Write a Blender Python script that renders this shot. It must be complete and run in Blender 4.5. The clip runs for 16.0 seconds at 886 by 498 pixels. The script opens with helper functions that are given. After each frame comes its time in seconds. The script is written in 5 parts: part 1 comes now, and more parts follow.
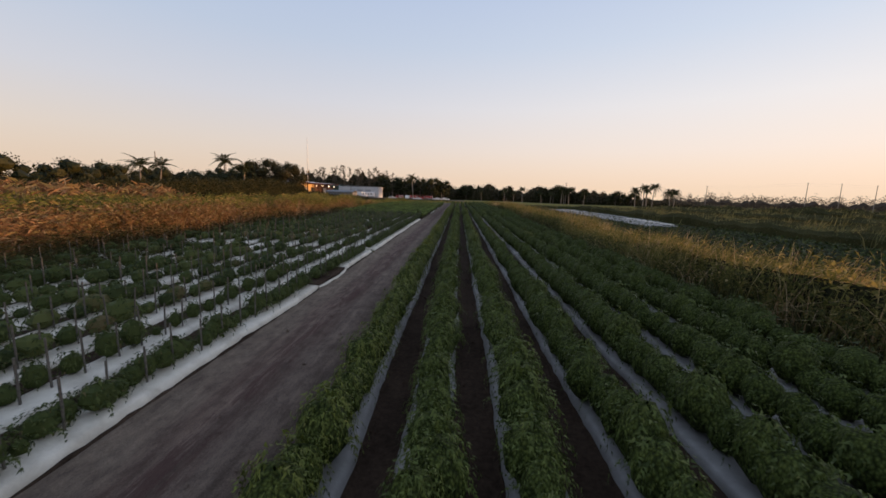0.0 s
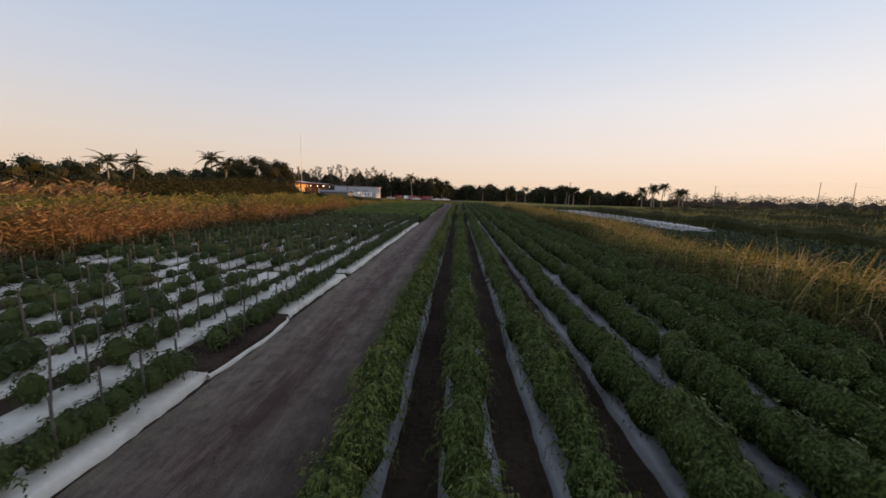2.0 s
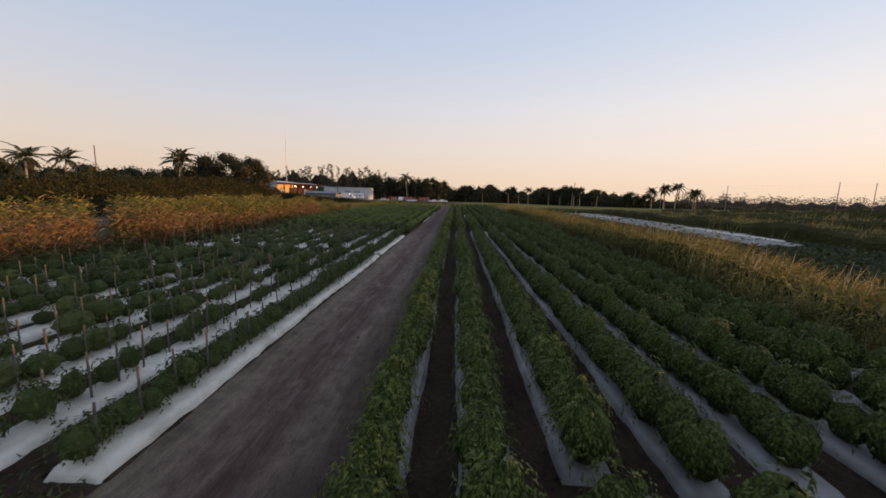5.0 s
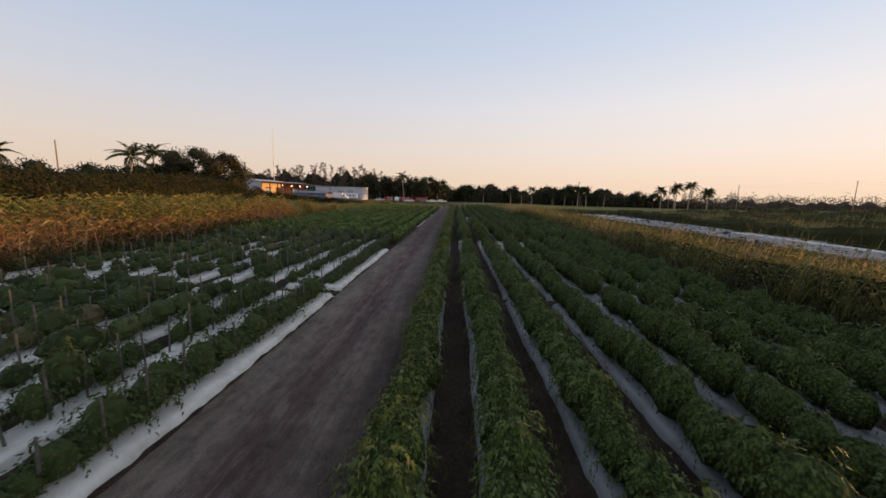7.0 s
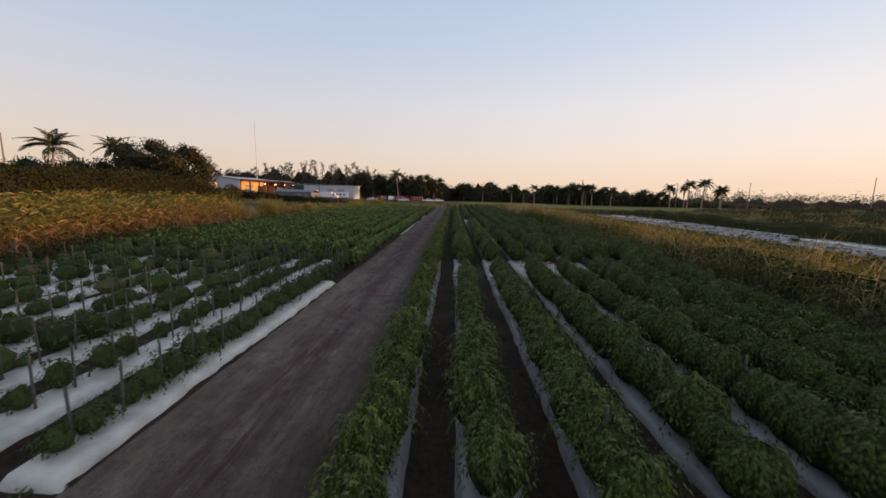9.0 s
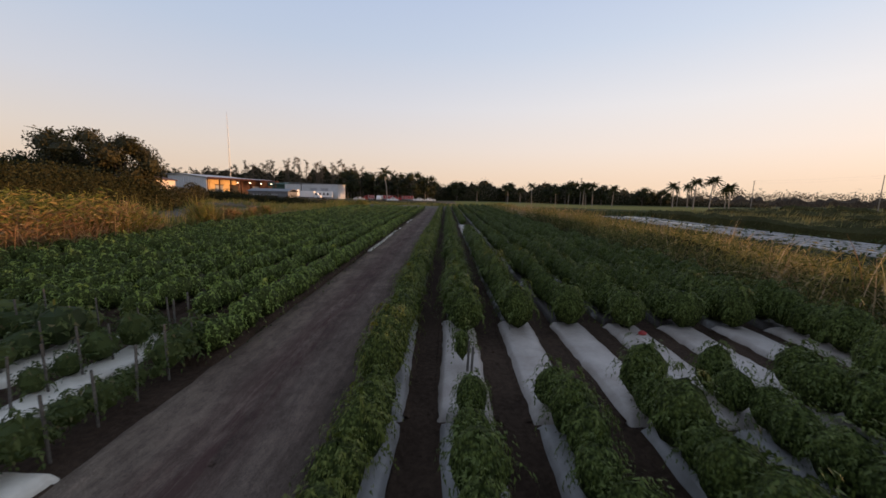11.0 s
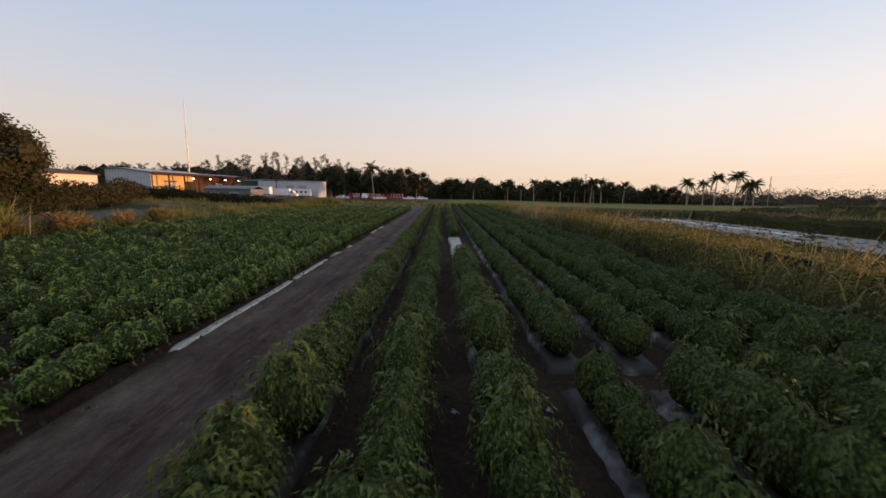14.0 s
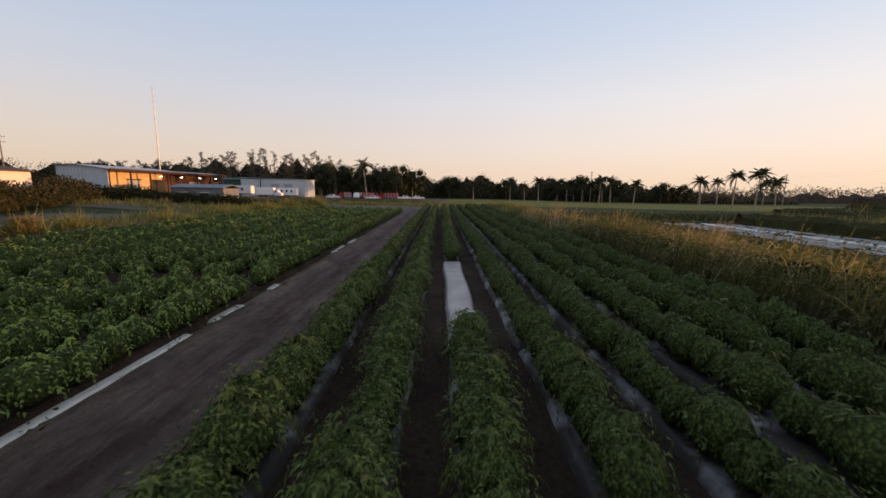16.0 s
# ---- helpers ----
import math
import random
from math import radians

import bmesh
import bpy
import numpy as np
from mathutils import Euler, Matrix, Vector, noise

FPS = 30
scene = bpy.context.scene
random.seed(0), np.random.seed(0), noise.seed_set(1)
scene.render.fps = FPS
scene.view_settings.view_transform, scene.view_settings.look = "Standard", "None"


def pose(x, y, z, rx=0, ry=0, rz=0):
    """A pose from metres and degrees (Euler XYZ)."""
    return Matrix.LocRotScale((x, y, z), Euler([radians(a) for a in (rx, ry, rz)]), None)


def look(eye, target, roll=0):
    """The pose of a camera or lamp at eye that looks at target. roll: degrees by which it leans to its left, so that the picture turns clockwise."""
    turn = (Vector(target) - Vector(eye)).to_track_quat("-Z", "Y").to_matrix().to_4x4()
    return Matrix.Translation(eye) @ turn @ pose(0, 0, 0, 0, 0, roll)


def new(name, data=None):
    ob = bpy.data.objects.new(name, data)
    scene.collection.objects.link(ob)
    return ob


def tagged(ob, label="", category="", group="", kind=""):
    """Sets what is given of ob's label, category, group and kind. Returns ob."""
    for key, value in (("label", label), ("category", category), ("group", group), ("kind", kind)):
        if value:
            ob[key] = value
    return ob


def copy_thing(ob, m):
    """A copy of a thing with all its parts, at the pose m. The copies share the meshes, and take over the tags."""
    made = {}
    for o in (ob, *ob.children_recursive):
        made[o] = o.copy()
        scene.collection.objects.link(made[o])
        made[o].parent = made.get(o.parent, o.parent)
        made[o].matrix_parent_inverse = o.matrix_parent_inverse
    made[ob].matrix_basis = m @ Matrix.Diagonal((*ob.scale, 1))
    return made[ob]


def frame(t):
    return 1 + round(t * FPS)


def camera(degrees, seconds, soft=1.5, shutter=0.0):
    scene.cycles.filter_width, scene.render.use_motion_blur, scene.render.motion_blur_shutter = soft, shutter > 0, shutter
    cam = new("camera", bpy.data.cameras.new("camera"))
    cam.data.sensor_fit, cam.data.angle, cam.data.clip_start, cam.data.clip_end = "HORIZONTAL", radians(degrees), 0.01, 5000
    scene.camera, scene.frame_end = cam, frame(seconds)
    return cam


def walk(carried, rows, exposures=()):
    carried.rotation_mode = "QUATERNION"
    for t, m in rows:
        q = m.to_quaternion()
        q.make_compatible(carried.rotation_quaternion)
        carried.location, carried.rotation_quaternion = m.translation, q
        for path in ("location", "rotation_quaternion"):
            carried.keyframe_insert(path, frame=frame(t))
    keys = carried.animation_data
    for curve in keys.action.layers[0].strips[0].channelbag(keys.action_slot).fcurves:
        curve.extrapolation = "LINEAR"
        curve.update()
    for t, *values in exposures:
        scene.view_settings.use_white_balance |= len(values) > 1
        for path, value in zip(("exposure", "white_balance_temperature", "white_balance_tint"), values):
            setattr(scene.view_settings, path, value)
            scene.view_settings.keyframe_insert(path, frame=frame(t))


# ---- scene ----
cam = camera(100.3, 16.0, 1.6, 0.12)
PATH = [
    (0, (0.401, 4.617, 4.847), (0.325, 6.593, 4.549), 1.75),
    (0.5, (0.063, 6.849, 4.819), (-0.013, 8.825, 4.52), 1.74),
    (1, (-0.126, 9.081, 4.807), (-0.202, 11.057, 4.508), 1.73),
    (1.5, (-0.178, 11.36, 4.808), (-0.252, 13.336, 4.505), 1.72),
    (2, (-0.32, 13.739, 4.738), (-0.394, 15.716, 4.442), 1.71),
    (2.5, (-0.416, 16.202, 4.671), (-0.486, 18.179, 4.375), 1.69),
    (3, (-0.459, 18.703, 4.633), (-0.527, 20.679, 4.334), 1.68),
    (3.5, (-0.529, 21.189, 4.685), (-0.594, 23.166, 4.391), 1.67),
    (4, (-0.594, 23.711, 4.75), (-0.658, 25.688, 4.455), 1.66),
    (4.5, (-0.605, 26.373, 4.796), (-0.671, 28.35, 4.505), 1.65),
    (5, (-0.637, 29.186, 4.87), (-0.7, 31.164, 4.579), 1.62),
    (7.5, (-1.062, 44.055, 4.635), (-1.116, 46.033, 4.345), 1.48),
    (8, (-1.01, 47.072, 4.633), (-1.06, 49.05, 4.338), 1.45),
    (8.5, (-0.839, 50.14, 4.504), (-0.889, 52.118, 4.212), 1.41),
    (9, (-0.675, 53.385, 4.485), (-0.723, 55.363, 4.191), 1.38),
    (11.5, (-0.417, 68.722, 4.393), (-0.424, 70.7, 4.096), 1.2),
    (12, (-0.188, 71.537, 4.309), (-0.196, 73.515, 4.012), 1.17),
    (12.5, (-0.096, 74.597, 4.328), (-0.097, 76.574, 4.029), 1.13),
    (13, (0.236, 77.824, 4.301), (0.238, 79.802, 4.002), 1.1),
    (13.5, (0.484, 81.04, 4.245), (0.489, 83.018, 3.947), 1.08),
    (14, (0.632, 84.141, 4.216), (0.644, 86.117, 3.91), 1.07),
    (14.5, (0.786, 87.188, 4.194), (0.802, 89.165, 3.892), 1.05),
    (15, (0.89, 90.07, 4.267), (0.914, 92.047, 3.962), 1.03),
    (15.5, (0.976, 92.881, 4.291), (1.0, 94.857, 3.986), 1.02),
    (16, (1.051, 95.685, 4.346), (1.07, 97.66, 4.033), 1.0),
]
walk(cam, [(t, look(*p)) for t, *p in PATH], exposures=[(0.0, 0.0), (16.0, 0.0)])

# ---- world, sun, exposure ----
SUN_EL, SUN_AZ = 1.3, 84.0          # degrees; azimuth from +y towards +x
world = bpy.data.worlds.new("dusk_sky")
scene.world = world
world.use_nodes = True
wn = world.node_tree
wn.nodes.clear()
sky = wn.nodes.new("ShaderNodeTexSky")
sky.sky_type = "NISHITA"
sky.sun_disc = False
sky.sun_elevation = radians(SUN_EL)
sky.sun_rotation = radians(SUN_AZ)
sky.air_density, sky.dust_density, sky.ozone_density = 1.0, 3.0, 1.0
wo = wn.nodes.new("ShaderNodeOutputWorld")
sd = Vector((math.sin(radians(SUN_AZ)) * math.cos(radians(SUN_EL)), math.cos(radians(SUN_AZ)) * math.cos(radians(SUN_EL)), math.sin(radians(SUN_EL))))


def sky_ramp(fac, stops):
    r = wn.nodes.new("ShaderNodeValToRGB")
    e = r.color_ramp.elements
    while len(e) < len(stops):
        e.new(0.5)
    for el, (p, c) in zip(e, stops):
        el.position, el.color = p, (*c, 1)
    wn.links.new(fac, r.inputs["Fac"])
    return r.outputs["Color"]


# hazy evening air: a soft band of peach under pale blue, paler towards the sun
coord = wn.nodes.new("ShaderNodeTexCoord")
sep = wn.nodes.new("ShaderNodeSeparateXYZ")
wn.links.new(coord.outputs["Generated"], sep.inputs[0])
away = sky_ramp(sep.outputs["Z"], [(0.0, (0.79, 0.585, 0.425)), (0.05, (0.745, 0.60, 0.485)), (0.11, (0.70, 0.61, 0.56)), (0.21, (0.60, 0.60, 0.665)), (0.34, (0.48, 0.55, 0.69)), (0.46, (0.42, 0.51, 0.70)), (1.0, (0.28, 0.34, 0.48))])
near_sun = sky_ramp(sep.outputs["Z"], [(0.0, (0.93, 0.69, 0.48)), (0.05, (0.92, 0.72, 0.575)), (0.11, (0.89, 0.76, 0.695)), (0.21, (0.82, 0.78, 0.79)), (0.34, (0.62, 0.68, 0.80)), (0.46, (0.51, 0.59, 0.77)), (1.0, (0.30, 0.36, 0.50))])
dot = wn.nodes.new("ShaderNodeVectorMath")
dot.operation = "DOT_PRODUCT"
wn.links.new(coord.outputs["Generated"], dot.inputs[0])
dot.inputs[1].default_value = sd
side = wn.nodes.new("ShaderNodeMapRange")
side.interpolation_type = "SMOOTHSTEP"
side.inputs["From Min"].default_value, side.inputs["From Max"].default_value = -0.7, 1.0
wn.links.new(dot.outputs["Value"], side.inputs["Value"])
haze = wn.nodes.new("ShaderNodeMix")
haze.data_type = "RGBA"
wn.links.new(side.outputs["Result"], haze.inputs["Factor"])
wn.links.new(away, haze.inputs["A"])
wn.links.new(near_sun, haze.inputs["B"])
bg = wn.nodes.new("ShaderNodeBackground")
bg.inputs["Strength"].default_value = 0.06
bg_haze = wn.nodes.new("ShaderNodeBackground")
bg_haze.inputs["Strength"].default_value = 1.0
both = wn.nodes.new("ShaderNodeAddShader")
wn.links.new(sky.outputs[0], bg.inputs["Color"])
wn.links.new(haze.outputs["Result"], bg_haze.inputs["Color"])
wn.links.new(bg.outputs[0], both.inputs[0])
wn.links.new(bg_haze.outputs[0], both.inputs[1])
wn.links.new(both.outputs[0], wo.inputs["Surface"])

sun_data = bpy.data.lights.new("sun", "SUN")
sun_data.energy, sun_data.angle, sun_data.color = 4.9, radians(0.6), (1.0, 0.50, 0.20)
sun = new("sun", sun_data)
sun.matrix_world = look(sd * 200, (0, 0, 0))

# ---- materials ----
def shader(name, rough=0.7, metal=0.0, spec=0.3):
    m = bpy.data.materials.new(name)
    m.use_nodes = True
    b = m.node_tree.nodes["Principled BSDF"]
    b.inputs["Roughness"].default_value = rough
    b.inputs["Metallic"].default_value = metal
    b.inputs["Specular IOR Level"].default_value = spec
    return m, m.node_tree, b


def ramp(nt, fac, stops):
    r = nt.nodes.new("ShaderNodeValToRGB")
    e = r.color_ramp.elements
    while len(e) < len(stops):
        e.new(0.5)
    for el, (p, c) in zip(e, stops):
        el.position, el.color = p, (*c, 1)
    nt.links.new(fac, r.inputs["Fac"])
    return r.outputs["Color"]


def noise_tex(nt, scale, detail=4.0, rough=0.6, coords=None, stretch=None):
    n = nt.nodes.new("ShaderNodeTexNoise")
    n.inputs["Scale"].default_value, n.inputs["Detail"].default_value, n.inputs["Roughness"].default_value = scale, detail, rough
    g = nt.nodes.new("ShaderNodeNewGeometry")
    src = g.outputs["Position"]
    if stretch:
        mp = nt.nodes.new("ShaderNodeMapping")
        mp.inputs["Scale"].default_value = stretch
        nt.links.new(src, mp.inputs["Vector"])
        src = mp.outputs["Vector"]
    nt.links.new(src, n.inputs["Vector"])
    return n.outputs["Fac"]


def mix_col(nt, a, b, fac, mode="MIX"):
    x = nt.nodes.new("ShaderNodeMix")
    x.data_type, x.blend_type = "RGBA", mode
    nt.links.new(a, x.inputs["A"])
    nt.links.new(b, x.inputs["B"])
    if isinstance(fac, float):
        x.inputs["Factor"].default_value = fac
    else:
        nt.links.new(fac, x.inputs["Factor"])
    return x.outputs["Result"]


def bump(nt, b, height, strength, dist):
    n = nt.nodes.new("ShaderNodeBump")
    n.inputs["Strength"].default_value, n.inputs["Distance"].default_value = strength, dist
    nt.links.new(height, n.inputs["Height"])
    nt.links.new(n.outputs["Normal"], b.inputs["Normal"])


def surface(name, stops, scale, stops2=None, scale2=0.3, amount=0.5, rough=0.8, metal=0.0, bumps=0.4, bdist=0.02, bscale=None, stretch=None, spec=0.3):
    """A surface with grain at one scale and broad stains at another."""
    m, nt, b = shader(name, rough, metal, spec)
    fine = noise_tex(nt, scale, 6, 0.65, stretch=stretch)
    col = ramp(nt, fine, stops)
    if stops2:
        broad = noise_tex(nt, scale2, 4, 0.55, stretch=stretch)
        col = mix_col(nt, col, ramp(nt, broad, stops2), amount)
    nt.links.new(col, b.inputs["Base Color"])
    if bumps:
        bump(nt, b, noise_tex(nt, bscale or scale, 8, 0.7), bumps, bdist)
    return m


def foliage(name, stops, trans=0.25, rough=0.6, patch=None, spec=0.14):
    """Leaves that differ one by one, and in broad drifts along the field."""
    m, nt, b = shader(name, rough, 0, spec)
    g = nt.nodes.new("ShaderNodeNewGeometry")
    col = ramp(nt, g.outputs["Random Per Island"], stops)
    if patch:
        col = mix_col(nt, col, ramp(nt, noise_tex(nt, 0.35, 3), patch), 0.45, "MULTIPLY")
    nt.links.new(col, b.inputs["Base Color"])
    t = nt.nodes.new("ShaderNodeBsdfTranslucent")
    nt.links.new(col, t.inputs["Color"])
    mx = nt.nodes.new("ShaderNodeMixShader")
    mx.inputs[0].default_value = trans
    out = nt.nodes["Material Output"]
    nt.links.new(b.outputs[0], mx.inputs[1])
    nt.links.new(t.outputs[0], mx.inputs[2])
    nt.links.new(mx.outputs[0], out.inputs["Surface"])
    return m


M_SOIL = surface("field_soil", [(0.35, (0.022, 0.014, 0.009)), (0.65, (0.085, 0.056, 0.038))], 8, [(0.35, (0.026, 0.017, 0.012)), (0.65, (0.080, 0.054, 0.038))], 0.7, 0.5, 0.95, bumps=1.0, bdist=0.09, spec=0.1)
M_GROUND = surface("rough_grassland", [(0.3, (0.026, 0.034, 0.012)), (0.7, (0.080, 0.086, 0.032))], 1.2, [(0.35, (0.026, 0.038, 0.014)), (0.65, (0.095, 0.092, 0.038))], 0.03, 0.5, 0.95, bumps=0.6, bdist=0.2, spec=0.1)
M_ROAD, _nt, _b = shader("packed_dirt", 0.92, 0, 0.15)
_g = _nt.nodes.new("ShaderNodeNewGeometry")
_sx = _nt.nodes.new("ShaderNodeSeparateXYZ")
_nt.links.new(_g.outputs["Position"], _sx.inputs[0])
_add = _nt.nodes.new("ShaderNodeMath")
_add.operation = "MULTIPLY_ADD"
_nt.links.new(noise_tex(_nt, 1.1, 5, 0.6, stretch=(1.0, 0.3, 1.0)), _add.inputs[0])
_add.inputs[1].default_value = 1.5
_nt.links.new(_sx.outputs["X"], _add.inputs[2])
_mr = _nt.nodes.new("ShaderNodeMapRange")
_mr.inputs["From Min"].default_value, _mr.inputs["From Max"].default_value = -5.6, -1.5
_nt.links.new(_add.outputs[0], _mr.inputs["Value"])
_c = ramp(_nt, _mr.outputs["Result"], [(0.0, (0.218, 0.181, 0.143)), (0.2, (0.228, 0.187, 0.149)), (0.32, (0.169, 0.128, 0.104)), (0.44, (0.193, 0.149, 0.123)), (0.53, (0.138, 0.104, 0.086)), (0.66, (0.193, 0.155, 0.128)), (0.8, (0.143, 0.113, 0.092)), (1.0, (0.063, 0.052, 0.042))])
_c = mix_col(_nt, _c, ramp(_nt, noise_tex(_nt, 5.0, 8, 0.72, stretch=(1.0, 0.09, 1.0)), [(0.34, (0.6, 0.57, 0.56)), (0.5, (0.95, 0.93, 0.92)), (0.66, (1.35, 1.3, 1.27))]), 0.6, "MULTIPLY")
_c = mix_col(_nt, _c, ramp(_nt, noise_tex(_nt, 3.4, 9, 0.75, stretch=(1.0, 0.6, 1.0)), [(0.40, (0.55, 0.51, 0.5)), (0.5, (0.97, 0.95, 0.94)), (0.62, (1.28, 1.24, 1.2))]), 0.55, "MULTIPLY")
_c = mix_col(_nt, _c, ramp(_nt, noise_tex(_nt, 45.0, 3, 0.6), [(0.36, (0.6, 0.58, 0.57)), (0.64, (1.35, 1.32, 1.3))]), 0.6, "MULTIPLY")
_c = mix_col(_nt, _c, ramp(_nt, noise_tex(_nt, 0.6, 5, 0.6), [(0.36, (0.74, 0.70, 0.69)), (0.64, (1.05, 1.03, 1.01))]), 0.8, "MULTIPLY")
_rx = _nt.nodes.new("ShaderNodeMapRange")
_rx.interpolation_type = "SMOOTHSTEP"
_rx.inputs["From Min"].default_value, _rx.inputs["From Max"].default_value = 0.75, 0.1
_ab = _nt.nodes.new("ShaderNodeMath")
_ab.operation = "ABSOLUTE"
_of = _nt.nodes.new("ShaderNodeMath")
_of.inputs[1].default_value = 4.45
_nt.links.new(_sx.outputs["X"], _of.inputs[0])
_nt.links.new(_of.outputs[0], _ab.inputs[0])
_nt.links.new(_ab.outputs[0], _rx.inputs["Value"])
_ch = _nt.nodes.new("ShaderNodeMath")
_ch.operation = "MULTIPLY"
_nt.links.new(_rx.outputs["Result"], _ch.inputs[0])
_nt.links.new(ramp(_nt, noise_tex(_nt, 4.5, 8, 0.8, stretch=(1.0, 0.10, 1.0)), [(0.46, (0, 0, 0)), (0.56, (0.8, 0.8, 0.8))]), _ch.inputs[1])
_rd = _nt.nodes.new("ShaderNodeRGB")
_rd.outputs[0].default_value = (0.085, 0.046, 0.040, 1)
_c = mix_col(_nt, _c, _rd.outputs[0], _ch.outputs[0])
_dy = _nt.nodes.new("ShaderNodeMapRange")
_dy.inputs["From Min"].default_value, _dy.inputs["From Max"].default_value = 70.0, 84.0
_nt.links.new(_sx.outputs["Y"], _dy.inputs["Value"])
_c = mix_col(_nt, _c, ramp(_nt, noise_tex(_nt, 0.9, 5, 0.6, stretch=(1.0, 0.35, 1.0)), [(0.35, (0.58, 0.54, 0.53)), (0.65, (0.88, 0.85, 0.84))]), _dy.outputs["Result"], "MULTIPLY")
_nt.links.new(_c, _b.inputs["Base Color"])
bump(_nt, _b, noise_tex(_nt, 7, 9, 0.8, stretch=(1.0, 0.75, 1.0)), 1.0, 0.08)
M_WEEDY = surface("weedy_soil", [(0.3, (0.010, 0.014, 0.005)), (0.7, (0.030, 0.036, 0.013))], 2.5, [(0.35, (0.012, 0.016, 0.006)), (0.65, (0.034, 0.038, 0.014))], 0.3, 0.5, 0.95, bumps=0.8, bdist=0.15, spec=0.05)
M_MEADOW = surface("short_meadow", [(0.3, (0.10, 0.11, 0.028)), (0.7, (0.21, 0.20, 0.055))], 1.5, [(0.35, (0.11, 0.12, 0.03)), (0.65, (0.25, 0.215, 0.075))], 0.05, 0.5, 0.95, bumps=0.5, bdist=0.1, spec=0.05)
M_YARD = surface("yard_dirt", [(0.3, (0.06, 0.048, 0.030)), (0.7, (0.14, 0.105, 0.07))], 2, [(0.3, (0.055, 0.055, 0.026)), (0.7, (0.14, 0.10, 0.065))], 0.1, 0.5, 0.95, bumps=0.3)
M_ASPHALT = surface("old_asphalt", [(0.3, (0.034, 0.031, 0.031)), (0.7, (0.062, 0.056, 0.054))], 6, [(0.3, (0.036, 0.033, 0.033)), (0.7, (0.085, 0.070, 0.060))], 0.15, 0.5, 0.75, bumps=0.2)
M_PLASTIC = surface("white_plastic_film", [(0.3, (0.533, 0.489, 0.404)), (0.7, (0.711, 0.662, 0.561))], 4, [(0.33, (0.373, 0.329, 0.258)), (0.58, (0.729, 0.680, 0.578))], 1.3, 0.5, 0.38, bumps=0.7, bdist=0.03, bscale=7, spec=0.5)
M_PLASTIC_OLD = surface("dusty_plastic_film", [(0.3, (0.189, 0.180, 0.167)), (0.7, (0.326, 0.317, 0.304))], 5, [(0.3, (0.084, 0.070, 0.058)), (0.68, (0.343, 0.334, 0.321))], 0.7, 0.6, 0.5, bumps=0.45, bdist=0.03, bscale=7, spec=0.4)
M_PLASTIC_WARM = surface("sun_stained_plastic_film", [(0.3, (0.329, 0.285, 0.251)), (0.7, (0.454, 0.403, 0.357))], 5, [(0.35, (0.219, 0.177, 0.145)), (0.65, (0.470, 0.423, 0.380))], 1.1, 0.5, 0.42, bumps=0.6, bdist=0.03, bscale=9, spec=0.5)
M_PLASTIC_SOILED = surface("soil_covered_plastic_film", [(0.3, (0.16, 0.15, 0.14)), (0.7, (0.30, 0.29, 0.28))], 5, [(0.52, (0.028, 0.020, 0.014)), (0.66, (0.30, 0.29, 0.28))], 0.8, 0.9, 0.6, bumps=0.5, bdist=0.03, bscale=7)
# browner copy of the tree leaves, with warm low sun in the colour
M_TREE_WARM = foliage("sun_warmed_tree_leaves", [(0.0, (0.026, 0.027, 0.010)), (0.6, (0.050, 0.045, 0.018)), (1.0, (0.072, 0.060, 0.027))], 0.15, 0.6)
M_TOMATO = foliage("tomato_leaves", [(0.0, (0.061, 0.083, 0.018)), (0.5, (0.095, 0.126, 0.029)), (0.92, (0.131, 0.165, 0.039)), (1.0, (0.170, 0.194, 0.062))], 0.18, 0.5, [(0.3, (0.6, 0.65, 0.6)), (0.7, (1, 1, 1))], spec=0.2)
M_TOMATO_PALE = foliage("yellowing_tomato_leaves", [(0.0, (0.072, 0.092, 0.018)), (0.5, (0.116, 0.142, 0.029)), (0.92, (0.158, 0.184, 0.040)), (1.0, (0.221, 0.216, 0.064))], 0.18, 0.5, [(0.3, (0.6, 0.65, 0.6)), (0.7, (1, 1, 1))], spec=0.2)
M_TOMATO_DEEP = foliage("deep_green_tomato_leaves", [(0.0, (0.044, 0.063, 0.014)), (0.5, (0.073, 0.100, 0.022)), (0.92, (0.104, 0.133, 0.032)), (1.0, (0.138, 0.158, 0.049))], 0.18, 0.5, [(0.3, (0.6, 0.65, 0.6)), (0.7, (1, 1, 1))], spec=0.2)
# tomato leaf colours brightened for the far block, to read as lit tops
M_TOMATO_BRIGHT = foliage("brightened_tomato_leaves", [(0.0, (0.164, 0.225, 0.047)), (0.5, (0.212, 0.286, 0.058)), (0.95, (0.249, 0.322, 0.071)), (1.0, (0.292, 0.348, 0.097))], 0.18, 0.5, [(0.3, (0.6, 0.65, 0.6)), (0.7, (1, 1, 1))], spec=0.2)
M_INNER, _nt, _b = shader("massed_leaves_painted_gaps", 0.75, 0, 0.1)
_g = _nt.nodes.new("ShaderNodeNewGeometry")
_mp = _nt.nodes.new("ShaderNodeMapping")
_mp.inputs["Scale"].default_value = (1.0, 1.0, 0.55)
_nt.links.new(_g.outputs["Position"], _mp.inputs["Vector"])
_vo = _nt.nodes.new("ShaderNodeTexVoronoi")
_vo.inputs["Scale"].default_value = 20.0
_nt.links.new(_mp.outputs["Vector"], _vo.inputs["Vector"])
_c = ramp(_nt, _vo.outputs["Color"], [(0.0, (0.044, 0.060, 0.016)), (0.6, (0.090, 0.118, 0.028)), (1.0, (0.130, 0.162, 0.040))])
